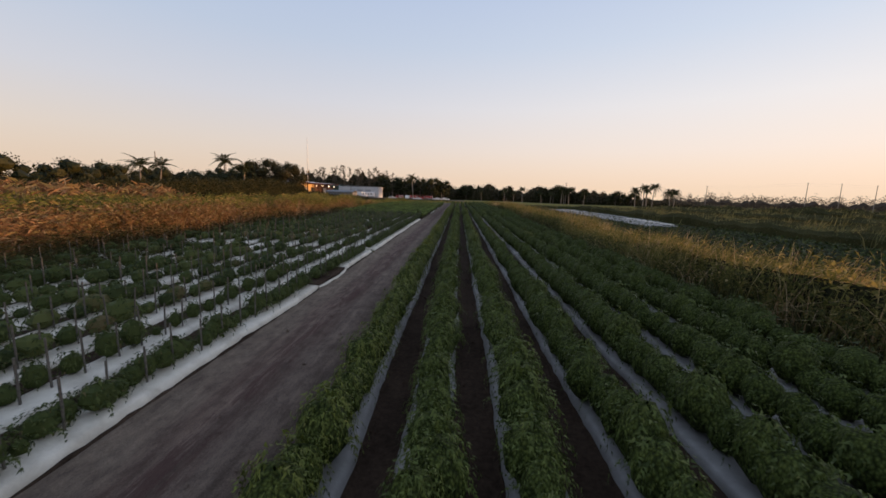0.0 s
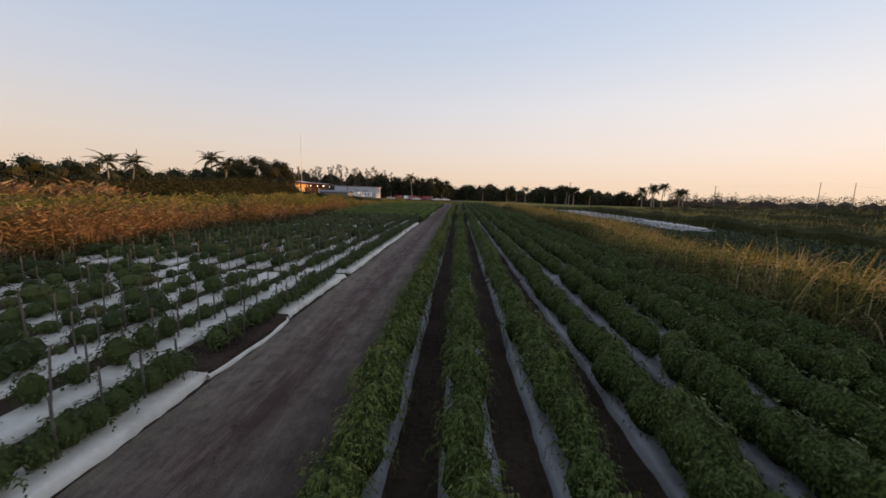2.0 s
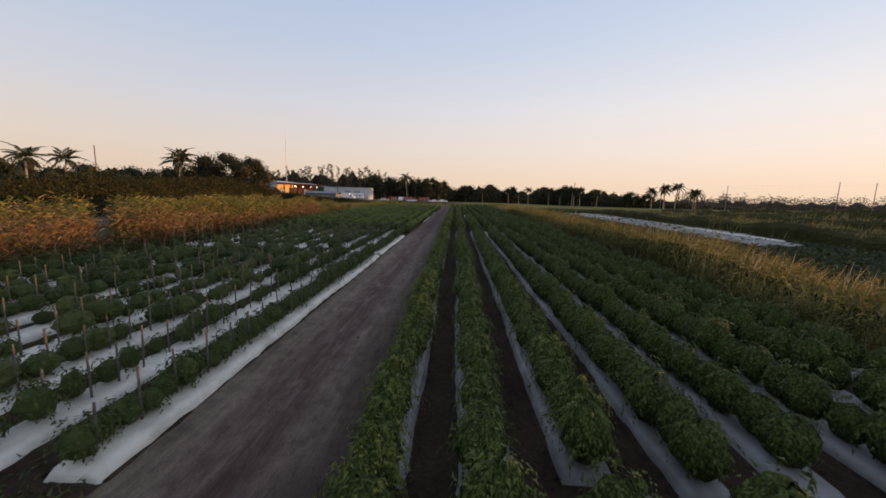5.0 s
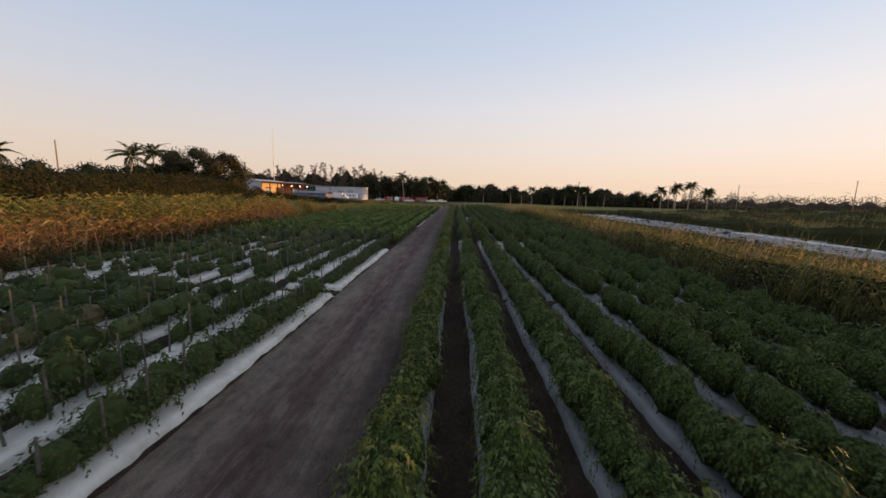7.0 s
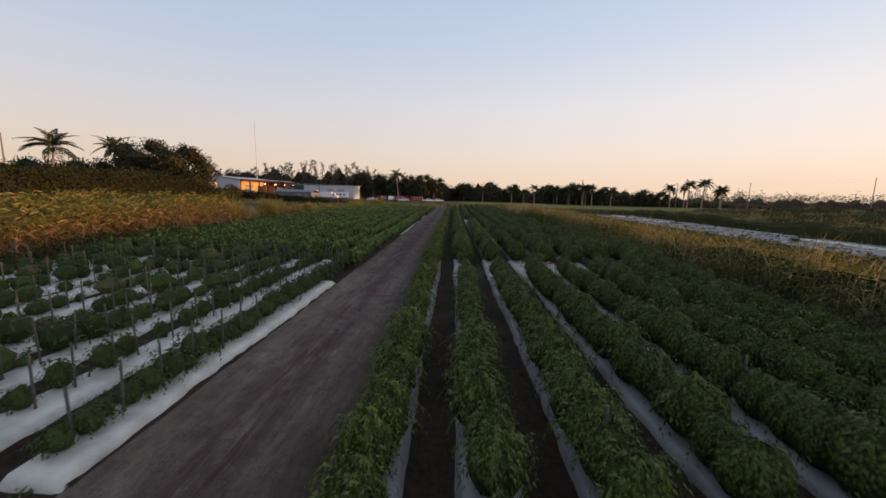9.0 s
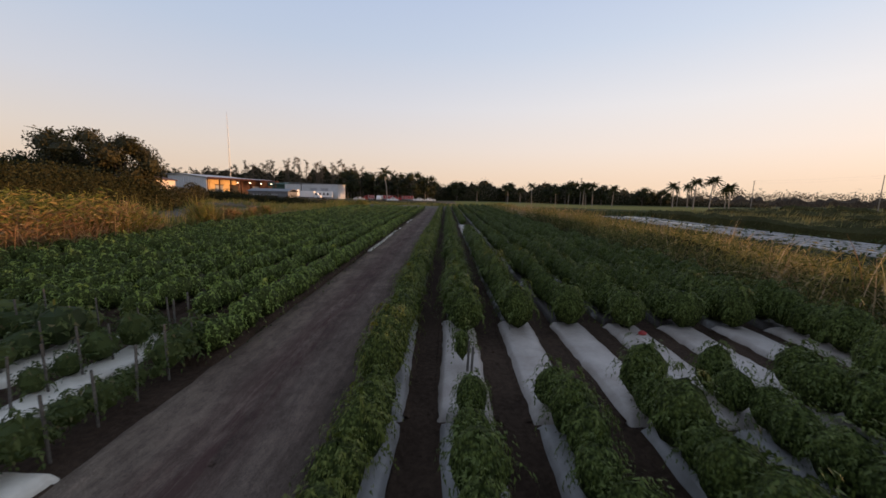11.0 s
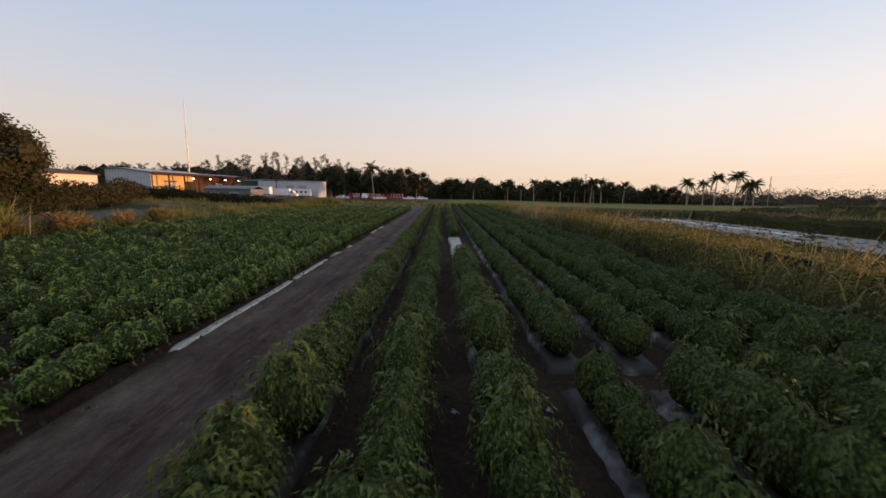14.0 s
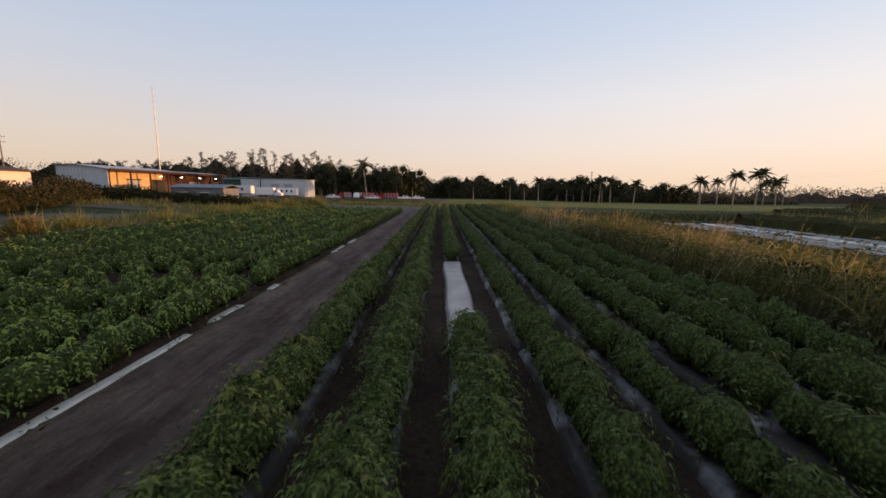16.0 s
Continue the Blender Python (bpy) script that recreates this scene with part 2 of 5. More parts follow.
# cell edges darkened: the shade between leaves is put into the colour
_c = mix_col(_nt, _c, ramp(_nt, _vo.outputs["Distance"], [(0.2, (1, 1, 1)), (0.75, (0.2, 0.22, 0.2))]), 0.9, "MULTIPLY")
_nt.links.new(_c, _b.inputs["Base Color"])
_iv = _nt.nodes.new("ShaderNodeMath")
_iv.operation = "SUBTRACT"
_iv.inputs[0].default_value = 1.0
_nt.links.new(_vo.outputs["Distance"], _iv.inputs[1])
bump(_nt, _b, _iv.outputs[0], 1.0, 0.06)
M_YOUNG = foliage("young_leaves", [(0.0, (0.035, 0.051, 0.016)), (0.6, (0.069, 0.092, 0.026)), (0.93, (0.106, 0.128, 0.040)), (1.0, (0.141, 0.106, 0.053))], 0.25)
M_LOWCROP = foliage("low_crop_leaves", [(0.0, (0.019, 0.031, 0.009)), (0.7, (0.048, 0.067, 0.015)), (1.0, (0.108, 0.114, 0.029))], 0.2)
M_REED = foliage("dry_cane_grass", [(0.0, (0.120, 0.068, 0.037)), (0.35, (0.320, 0.180, 0.098)), (0.6, (0.440, 0.260, 0.145)), (0.8, (0.230, 0.190, 0.075)), (1.0, (0.560, 0.430, 0.270))], 0.4, 0.75, [(0.4, (0.55, 0.65, 0.4)), (0.65, (1, 1, 1))])
M_REED_GREEN = foliage("green_cane_grass", [(0.0, (0.078, 0.101, 0.022)), (0.5, (0.179, 0.190, 0.045)), (0.8, (0.291, 0.246, 0.078)), (1.0, (0.448, 0.314, 0.134))], 0.35, 0.65)
M_WEED = foliage("bank_grass", [(0.0, (0.080, 0.090, 0.025)), (0.45, (0.175, 0.166, 0.047)), (0.75, (0.275, 0.235, 0.074)), (0.93, (0.40, 0.31, 0.125)), (1.0, (0.56, 0.45, 0.23))], 0.5, 0.65, [(0.35, (0.45, 0.5, 0.4)), (0.65, (1, 1, 1))])
M_STRAW = foliage("dry_straw", [(0.0, (0.20, 0.12, 0.055)), (0.5, (0.36, 0.245, 0.125)), (1.0, (0.52, 0.41, 0.25))], 0.35, 0.7)
M_FIELDGRASS = foliage("olive_field_grass", [(0.0, (0.040, 0.050, 0.017)), (0.6, (0.085, 0.098, 0.034)), (0.9, (0.13, 0.13, 0.05)), (1.0, (0.18, 0.16, 0.07))], 0.25, 0.7, [(0.35, (0.5, 0.55, 0.45)), (0.65, (1, 1, 1))])
# straw grass of the belt tops, with low sunlight added to its colour
M_BELT_LIT = foliage("brightened_belt_grass", [(0.0, (0.115, 0.112, 0.040)), (0.6, (0.184, 0.167, 0.060)), (1.0, (0.287, 0.236, 0.092))], 0.3, 0.7)
# dark weeds; also grass whose shade is put into the leaf colour
M_WEEDS_AND_SHADE = foliage("dark_weeds_and_shaded_grass", [(0.0, (0.030, 0.034, 0.013)), (0.6, (0.060, 0.060, 0.022)), (1.0, (0.12, 0.085, 0.04))], 0.2)
# brown-grey leaves: the haze over the farthest woods is in the colour
M_HAZED_WOODS = foliage("hazed_far_woods", [(0.0, (0.055, 0.041, 0.029)), (0.6, (0.110, 0.082, 0.060)), (1.0, (0.165, 0.129, 0.092))], 0.1, 0.8)
M_TREE = foliage("tree_leaves", [(0.0, (0.014, 0.019, 0.007)), (0.6, (0.033, 0.037, 0.013)), (1.0, (0.051, 0.051, 0.020))], 0.15, 0.6)
# leaf colour raised and browned to include the haze of distance
M_WOODS = foliage("hazed_woodland_leaves", [(0.0, (0.060, 0.050, 0.032)), (0.6, (0.120, 0.095, 0.060)), (1.0, (0.19, 0.14, 0.09))], 0.15, 0.7)
M_PALM = foliage("palm_fronds", [(0.0, (0.02, 0.03, 0.01)), (0.7, (0.05, 0.06, 0.02)), (1.0, (0.10, 0.085, 0.035))], 0.15, 0.5)
M_BARK = surface("bark", [(0.3, (0.06, 0.045, 0.035)), (0.7, (0.15, 0.12, 0.095))], 6, bumps=0.6, bdist=0.03)
M_PALMTRUNK = surface("palm_trunk", [(0.3, (0.16, 0.135, 0.11)), (0.7, (0.32, 0.28, 0.24))], 3, bumps=0.5, bdist=0.03)
M_STAKE = surface("weathered_stake", [(0.3, (0.062, 0.055, 0.046)), (0.7, (0.150, 0.135, 0.115))], 12, bumps=0.3, bdist=0.005)
M_POLE = surface("weathered_pole", [(0.3, (0.16, 0.13, 0.105)), (0.7, (0.30, 0.26, 0.22))], 4, bumps=0.3, bdist=0.01)
M_SIDING = surface("white_metal_siding", [(0.3, (0.48, 0.49, 0.51)), (0.7, (0.60, 0.61, 0.62))], 0.6, [(0.3, (0.40, 0.40, 0.40)), (0.7, (0.62, 0.62, 0.63))], 0.15, 0.4, 0.5, bumps=0.0)
M_ROOF = surface("grey_metal_roof", [(0.3, (0.25, 0.26, 0.28)), (0.7, (0.42, 0.43, 0.45))], 0.8, bumps=0.0, rough=0.45)
M_DARKGREY = surface("dull_grey_sheeting", [(0.3, (0.13, 0.135, 0.145)), (0.7, (0.21, 0.215, 0.225))], 0.8, bumps=0.0, rough=0.6)
M_ROOF_RUST = surface("rusty_roof_edge", [(0.3, (0.035, 0.014, 0.010)), (0.7, (0.075, 0.028, 0.018))], 2, bumps=0.0)
M_TAN = surface("tan_wall_paint", [(0.3, (0.52, 0.36, 0.18)), (0.7, (0.68, 0.49, 0.26))], 0.7, bumps=0.0)
M_PALE = surface("pale_wall_paint", [(0.3, (0.68, 0.60, 0.52)), (0.7, (0.78, 0.70, 0.62))], 0.7, bumps=0.0)
M_DARK = surface("dark_opening", [(0.3, (0.02, 0.02, 0.02)), (0.7, (0.05, 0.045, 0.04))], 1, bumps=0.0)
M_RED = surface("red_paint", [(0.3, (0.28, 0.02, 0.02)), (0.7, (0.42, 0.035, 0.03))], 2, bumps=0.0, rough=0.4, spec=0.5)
M_WHITE = surface("white_paint", [(0.3, (0.70, 0.70, 0.70)), (0.7, (0.82, 0.82, 0.82))], 1, bumps=0.0, rough=0.4, spec=0.5)
M_RUBBER = surface("tyre_rubber", [(0.3, (0.015, 0.015, 0.015)), (0.7, (0.03, 0.03, 0.03))], 8, bumps=0.0)
M_STEEL = surface("galvanised_steel", [(0.3, (0.35, 0.35, 0.36)), (0.7, (0.5, 0.5, 0.5))], 4, metal=0.6, rough=0.5, bumps=0.0)
M_GLASS, _nt, _b = shader("vehicle_glass", 0.08, 0, 0.6)
_b.inputs["Base Color"].default_value = (0.02, 0.025, 0.03, 1)
M_GREEN = surface("green_tarp", [(0.3, (0.03, 0.06, 0.045)), (0.7, (0.05, 0.09, 0.065))], 2, bumps=0.0)
M_BULB, _nt, _b = shader("lamp_glow", 0.4)
_b.inputs["Emission Color"].default_value = (1.0, 0.8, 0.5, 1)
_b.inputs["Emission Strength"].default_value = 12.0

# ---- mesh helpers ----
rng = np.random.default_rng(7)


def smooth_step(v, a, b):
    t = np.clip((v - a) / (b - a), 0, 1)
    return t * t * (3 - 2 * t)


def gz(x, y):
    """Height of the land: level but for a low yard bank and a slight fall towards the far fields."""
    x, y = np.asarray(x, float), np.asarray(y, float)
    return 0.9 * smooth_step(-x, 50, 64) * smooth_step(y, 148, 172) - 0.7 * smooth_step(x, 24, 90) * smooth_step(y, 120, 300)


def np_mesh(name, V, F, mat, flat=True):
    """A mesh object from arrays of points and of faces with one count of corners."""
    V, F = np.asarray(V, np.float32).reshape(-1, 3), np.asarray(F, np.int32)
    me = bpy.data.meshes.new(name)
    me.vertices.add(len(V))
    me.vertices.foreach_set("co", V.ravel())
    me.loops.add(F.size)
    me.loops.foreach_set("vertex_index", F.ravel())
    me.polygons.add(len(F))
    me.polygons.foreach_set("loop_start", np.arange(len(F), dtype=np.int32) * F.shape[1])
    me.polygons.foreach_set("use_smooth", np.full(len(F), not flat))
    me.update(calc_edges=True)
    me.materials.append(mat)
    return me


def joined(parts):
    """Joins pairs of points and faces."""
    vs, fs, n = [], [], 0
    for V, F in parts:
        vs.append(V)
        fs.append(F + n)
        n += len(V)
    return np.concatenate(vs), np.concatenate(fs)


def unit(v):
    return v / np.maximum(np.linalg.norm(v, axis=-1, keepdims=True), 1e-6)


def leaf_cards(base, axis, up, length, width, fold=0.25, droop=0.15):
    """Pointed leaves, each folded along its rib: two triangles."""
    n = len(base)
    axis = unit(axis)
    side = unit(np.cross(axis, up))
    top = np.cross(side, axis)
    length, width = np.broadcast_to(length, n)[:, None], np.broadcast_to(width, n)[:, None]
    mid = base + axis * length * 0.45
    V = np.stack([base, mid + side * width / 2 - top * width * fold, base + axis * length - top * length * droop, mid - side * width / 2 - top * width * fold], 1)
    F = (np.arange(n) * 4)[:, None, None] + np.array([[0, 1, 2], [0, 2, 3]])
    return V.reshape(-1, 3), F.reshape(-1, 3)


def leaflets(base, axis, up, length, width):
    """Small pointed leaflets, one triangle each."""
    n = len(base)
    axis = unit(axis)
    side = unit(np.cross(axis, up))
    length, width = np.broadcast_to(length, n)[:, None], np.broadcast_to(width, n)[:, None]
    V = np.stack([base + side * width / 2, base + axis * length, base - side * width / 2 + axis * length * 0.15], 1)
    return V.reshape(-1, 3), (np.arange(n) * 3)[:, None] + np.array([[0, 1, 2]])


def lump(nu, nv, rx, ry, rz, z0, wob=0.12):
    """A closed uneven body, for the dense inside of a plant."""
    u = np.linspace(0, 2 * np.pi, nu, endpoint=False)
    v = np.linspace(0.05, np.pi - 0.05, nv)
    uu, vv = np.meshgrid(u, v)
    r = 1 + rng.uniform(-wob, wob, uu.shape)
    V = np.stack([rx * r * np.sin(vv) * np.cos(uu), ry * r * np.sin(vv) * np.sin(uu), z0 + rz * r * np.cos(vv)], -1).reshape(-1, 3)
    F = []
    for j in range(nv - 1):
        for i in range(nu):
            a, b, c, d = j * nu + i, j * nu + (i + 1) % nu, (j + 1) * nu + (i + 1) % nu, (j + 1) * nu + i
            F += [(a, d, c), (a, c, b)]
    return V, np.array(F)


def plant_shape(strands, nodes, fill, hw, hl, h, leaf, core=(8, 5), body=0.66, droop=0.5):
    """A bushy plant: leafy strands that arch out of its head and hang down its sides, leaves that fill the gaps, and a dense inside."""
    k = np.arange(strands)
    a = k * 2.39996 + rng.uniform(-0.5, 0.5, strands)
    level = (k + rng.uniform(0, 1, strands)) / strands
    out = np.stack([np.cos(a) * hw, np.sin(a) * hl], 1)
    z0 = h * (1.0 - 0.62 * level + rng.uniform(-0.10, 0.12, strands))
    r0 = 0.08 + 0.42 * level * rng.uniform(0.7, 1.2, strands)
    r1 = np.clip(0.50 + 0.62 * np.sqrt(level), 0, 1.06) * rng.uniform(0.64, 1.28, strands)
    fall = h * droop * rng.uniform(0.4, 1.25, strands) * (1.0 - 0.35 * level)
    t = np.linspace(0.08, 1.0, nodes)
    rad = r0[:, None] + (r1 - r0)[:, None] * np.sin(t * np.pi / 2)[None, :]
    z = z0[:, None] + 0.07 * h * np.sin(t * np.pi * 0.8)[None, :] - fall[:, None] * (t ** 2.2)[None, :]
    p = np.concatenate([out[:, None, :] * rad[:, :, None], z[:, :, None]], 2) + rng.normal(0, 0.012, (strands, nodes, 3))
    p[:, :, 2] = np.clip(p[:, :, 2], 0.04, None)
    tang = unit(np.gradient(p, axis=1))
    o3 = unit(np.concatenate([out, np.zeros((strands, 1))], 1))[:, None, :]
    side = np.cross(tang, np.array([0, 0, 1.0]))
    parts = []
    for s in (-1, 1):
        ax = tang * 0.55 + side * s * rng.uniform(0.4, 0.95, (strands, nodes, 1)) + np.array([0, 0, -0.55]) + rng.normal(0, 0.22, p.shape)
        steep = np.clip(0.25 + 0.75 * level[:, None] + 0.35 * t[None, :], 0, 1.25)[:, :, None]
        up = np.array([0, 0, 1.0]) * (1.15 - 0.8 * steep) + o3 * (0.15 + 0.95 * steep) + rng.normal(0, 0.28, p.shape)
        ln = leaf * rng.uniform(0.8, 1.5, (strands, nodes)) * (1.1 - 0.35 * t)[None, :]
        parts.append(leaflets(p.reshape(-1, 3), ax.reshape(-1, 3), up.reshape(-1, 3), ln.ravel(), (ln * rng.uniform(0.30, 0.48, ln.shape)).ravel()))
    u = rng.uniform(-0.12, 1.0, fill)
    b = rng.uniform(0, 2 * np.pi, fill)
    ring = np.sqrt(np.clip(1 - u ** 2, 0, 1)) ** 0.6
    d = np.stack([ring * np.cos(b), ring * np.sin(b), u], 1)
    size = np.array([hw * 0.87, hl * 0.88, h * 0.60])
    base = d * size * rng.uniform(0.80, 1.13, (fill, 1)) + np.array([0, 0, h * 0.36])
    base[:, 2] = np.clip(base[:, 2], 0.03, None)
    nrm = unit(d + rng.normal(size=d.shape) * 0.4 + np.array([0, 0, 0.3]))
    drop = np.array([0, 0, -1.0]) + d * 0.4 + rng.normal(size=d.shape) * 0.4
    axis = unit(drop - nrm * (drop * nrm).sum(1, keepdims=True)) + nrm * 0.15
    ln = leaf * rng.uniform(0.7, 1.3, fill)
    parts.append(leaflets(base - axis * ln[:, None] * 0.3, axis, nrm, ln, ln * rng.uniform(0.36, 0.56, fill)))
    return joined(parts), lump(*core, hw * body, hl * (body + 0.12), h * (0.34 + 0.12 * body), h * 0.46, 0.10)


def scatter(variants, places, yaw, scale, pick=None):
    """Many plants as one pair of points and faces."""
    parts = []
    pick = rng.integers(0, len(variants), len(places)) if pick is None else pick
    for i, (V, F) in enumerate(variants):
        sel = np.nonzero(pick == i)[0]
        if not len(sel):
            continue
        c, s = np.cos(yaw[sel]), np.sin(yaw[sel])
        S = scale[sel]
        x = V[None, :, 0] * S[:, 0:1]
        y = V[None, :, 1] * S[:, 1:2]
        z = V[None, :, 2] * S[:, 2:3]
        W = np.stack([x * c[:, None] - y * s[:, None], x * s[:, None] + y * c[:, None], z], -1) + places[sel][:, None, :]
        FF = F[None] + (np.arange(len(sel)) * len(V))[:, None, None]
        parts.append((W.reshape(-1, 3), FF.reshape(-1, 3)))
    return joined(parts)


def child(name, me, parent, label=""):
    ob = new(name, me)
    ob.parent = parent
    if label:
        ob["label"] = label
    return ob


def part(name, bm, material, parent, label=""):
    me = bpy.data.meshes.new(name)
    bm.to_mesh(me)
    bm.free()
    me.materials.append(material)
    ob = new(name, me)
    ob.parent = parent
    if label:
        ob["label"] = label
    return ob


def empty(name, x, y, z, rz=0.0, **tags):
    ob = new(name)
    ob.matrix_world = pose(x, y, z, 0, 0, rz)
    return tagged(ob, **tags)


def box(bm, cx, cy, cz, sx, sy, sz, bev=0.0):
    g = bmesh.ops.create_cube(bm, size=1, matrix=Matrix.Translation((cx, cy, cz)) @ Matrix.Diagonal((sx, sy, sz, 1)))
    if bev:
        es = list({e for v in g["verts"] for e in v.link_edges})
        bmesh.ops.bevel(bm, geom=es, offset=bev, segments=2, affect="EDGES", profile=0.5)
    return bm


def tube(bm, pts, radii, sides=8):
    """A tapered tube along points, closed at its ends."""
    rings = []
    for i, (p, r) in enumerate(zip(pts, radii)):
        p = Vector(p)
        d = (Vector(pts[min(i + 1, len(pts) - 1)]) - Vector(pts[max(i - 1, 0)])).normalized()
        a = d.orthogonal().normalized()
        b = d.cross(a)
        rings.append([bm.verts.new(p + (a * math.cos(t) + b * math.sin(t)) * r) for t in (6.28318 * k / sides for k in range(sides))])
    for q, w in zip(rings, rings[1:]):
        for k in range(sides):
            bm.faces.new((q[k], q[(k + 1) % sides], w[(k + 1) % sides], w[k]))
    bm.faces.new(rings[0][::-1])
    bm.faces.new(rings[-1])
    return bm


# ---- land ----
def spaced(lo, hi, near0, near1, step):
    inner = np.arange(near0, near1 + 0.01, step)
    left = near0 - np.cumsum(step * 1.25 ** np.arange(1, 40))
    right = near1 + np.cumsum(step * 1.25 ** np.arange(1, 40))
    return np.concatenate([left[left > lo][::-1], inner, right[right < hi]])


def sheet(name, xs, ys, height, mat):
    X, Y = np.meshgrid(xs, ys)
    Z = height(X, Y)
    nx = len(xs)
    idx = np.arange(X.size).reshape(X.shape)
    F = np.stack([idx[:-1, :-1], idx[:-1, 1:], idx[1:, 1:], idx[1:, :-1]], -1).reshape(-1, 4)
    return new(name, np_mesh(name, np.stack([X, Y, Z], -1).reshape(-1, 3), F, mat, flat=False))


ground = sheet("ground", spaced(-4500, 4500, -140, 160, 6), spaced(-4500, 4500, -40, 360, 6), lambda x, y: gz(x, y) - 0.05, M_GROUND)
tagged(ground, "rough grassland of dull olive and straw tones round the fields", "ground", kind="structure")


def soil_height(x, y):
    return gz(x, y) + 0.012 * np.sin(x * 5.1 + np.sin(y * 1.3)) * np.sin(y * 2.3) + 0.008 * np.sin(x * 11 + y * 3)


field = sheet("field_soil", np.arange(-36, 13.01, 0.7), np.arange(-12, 186.1, 1.2), soil_height, M_SOIL)
tagged(field, "dark damp tilled soil between the crop beds", "soil", kind="structure")


def road_height(x, y):
    u = (x + 4.72) / 1.62
    ruts = -0.03 * np.exp(-((u + 0.42) / 0.16) ** 2) - 0.03 * np.exp(-((u - 0.45) / 0.16) ** 2) + 0.012 * np.exp(-(u / 0.2) ** 2)
    rough_part = 0.01 * np.sin(x * 9 + 2 * np.sin(y * 0.7)) * np.sin(y * 1.7 + x) + 0.006 * np.sin(y * 5 + 3 * np.sin(x * 4))
    edge = -0.10 * smooth_step(np.abs(u - 0.22), 1.1, 1.3)
    return 0.055 + ruts + rough_part + edge


road = sheet("road", np.arange(-6.5, -2.28, 0.11), np.arange(-12, 176.1, 0.35), road_height, M_ROAD)
tagged(road, "packed grey-brown dirt farm track with tyre ruts between the beds", "road", kind="structure")
track = sheet("cross_track", np.arange(-40, 20.1, 1.5), np.linspace(186.5, 194, 8), lambda x, y: gz(x, y) + 0.02 + 0.02 * np.sin(x * 0.7), M_YARD)
tagged(track, "bare pinkish dirt track across the end of the field", "road", kind="structure")
asphalt = sheet("pavement", np.linspace(-56, -42, 14), np.linspace(40, 151, 28), lambda x, y: gz(x, y) + 0.05, M_ASPHALT)
tagged(asphalt, "old bluish-grey asphalt apron beside the cane grass", "pavement", kind="structure")
yard = sheet("yard", np.arange(-140, 4.1, 4), np.arange(161, 286, 4), lambda x, y: gz(x, y) + 0.03, M_YARD)
tagged(yard, "bare tan dirt yard round the farm buildings", "yard", kind="structure")

meadow = sheet("meadow", np.arange(-2, 262, 8), np.arange(208, 290, 6), lambda x, y: gz(x, y) + 0.02, M_MEADOW)
tagged(meadow, "strip of short green meadow before the far palms", "meadow", kind="structure")

# ---- raised beds under plastic film ----
BED = [(-0.50, -0.03), (-0.47, 0.06), (-0.41, 0.17), (-0.36, 0.205), (-0.18, 0.215), (0.0, 0.21), (0.18, 0.215), (0.36, 0.205), (0.41, 0.17), (0.47, 0.06), (0.50, -0.03)]


def bed(x, y0, y1, mat, label, step=0.45, width=1.0, group="plastic-covered beds"):
    prof = np.array(BED)
    ys = np.concatenate([[y0, y0 + 0.05, y0 + 0.14], np.arange(y0 + 0.4, y1 - 0.3, step), [y1 - 0.14, y1 - 0.05, y1]])
    n = len(ys)
    lift = np.ones(n)
    lift[[0, -1]], lift[[1, -2]], lift[[2, -3]] = 0.0, 0.55, 0.9
    wob = rng.normal(0, 0.016, (n, len(prof)))
    drift = 0.035 * np.sin(ys * 0.4 + x) + 0.02 * np.sin(ys * 1.1 + 2 * x)
    X = x + prof[None, :, 0] * width * (1 + 0.03 * np.sin(ys * 0.8 + x))[:, None] + wob + drift[:, None]
    Z = (prof[None, :, 1] + 0.03) * lift[:, None] - 0.03 + rng.normal(0, 0.008, (n, len(prof))) * lift[:, None]
    Y = np.repeat(ys[:, None], len(prof), 1) + rng.normal(0, 0.012, (n, len(prof)))
    V = np.stack([X, Y, Z], -1).reshape(-1, 3)
    idx = np.arange(n * len(prof)).reshape(n, -1)
    F = np.stack([idx[:-1, :-1], idx[:-1, 1:], idx[1:, 1:], idx[1:, :-1]], -1).reshape(-1, 4)
    ob = new("plastic_covered_bed", np_mesh("plastic_covered_bed", V, F, mat, flat=False))
    if step < 0.6 and mat != M_SOIL and width > 0.5:
        for s in (-1, 1):
            ry = np.arange(y0 + 0.1, y1 - 0.1, 0.3)
            rx = x + s * 0.5 * width + 0.035 * np.sin(ry * 0.4 + x) + rng.normal(0, 0.02, len(ry))
            rh = rng.uniform(0.02, 0.075, len(ry))
            prof2 = [(-0.13, -0.03), (-0.03, 1.0), (0.05, 0.8), (0.15, -0.03)]
            RV = np.stack([np.stack([rx + s * px, ry + rng.normal(0, 0.02, len(ry)), rh * pz if pz > 0 else np.full(len(ry), pz)], -1) for px, pz in prof2], 1)
            ri = np.arange(len(ry) * 4).reshape(-1, 4)
            RF = np.stack([ri[:-1, :-1], ri[:-1, 1:], ri[1:, 1:], ri[1:, :-1]], -1).reshape(-1, 4)
            child("soil_ridge", np_mesh("soil_ridge", RV.reshape(-1, 3), RF, M_SOIL), ob, "loose dark soil heaped on the film's edge")
    return tagged(ob, label, "crop bed", group)


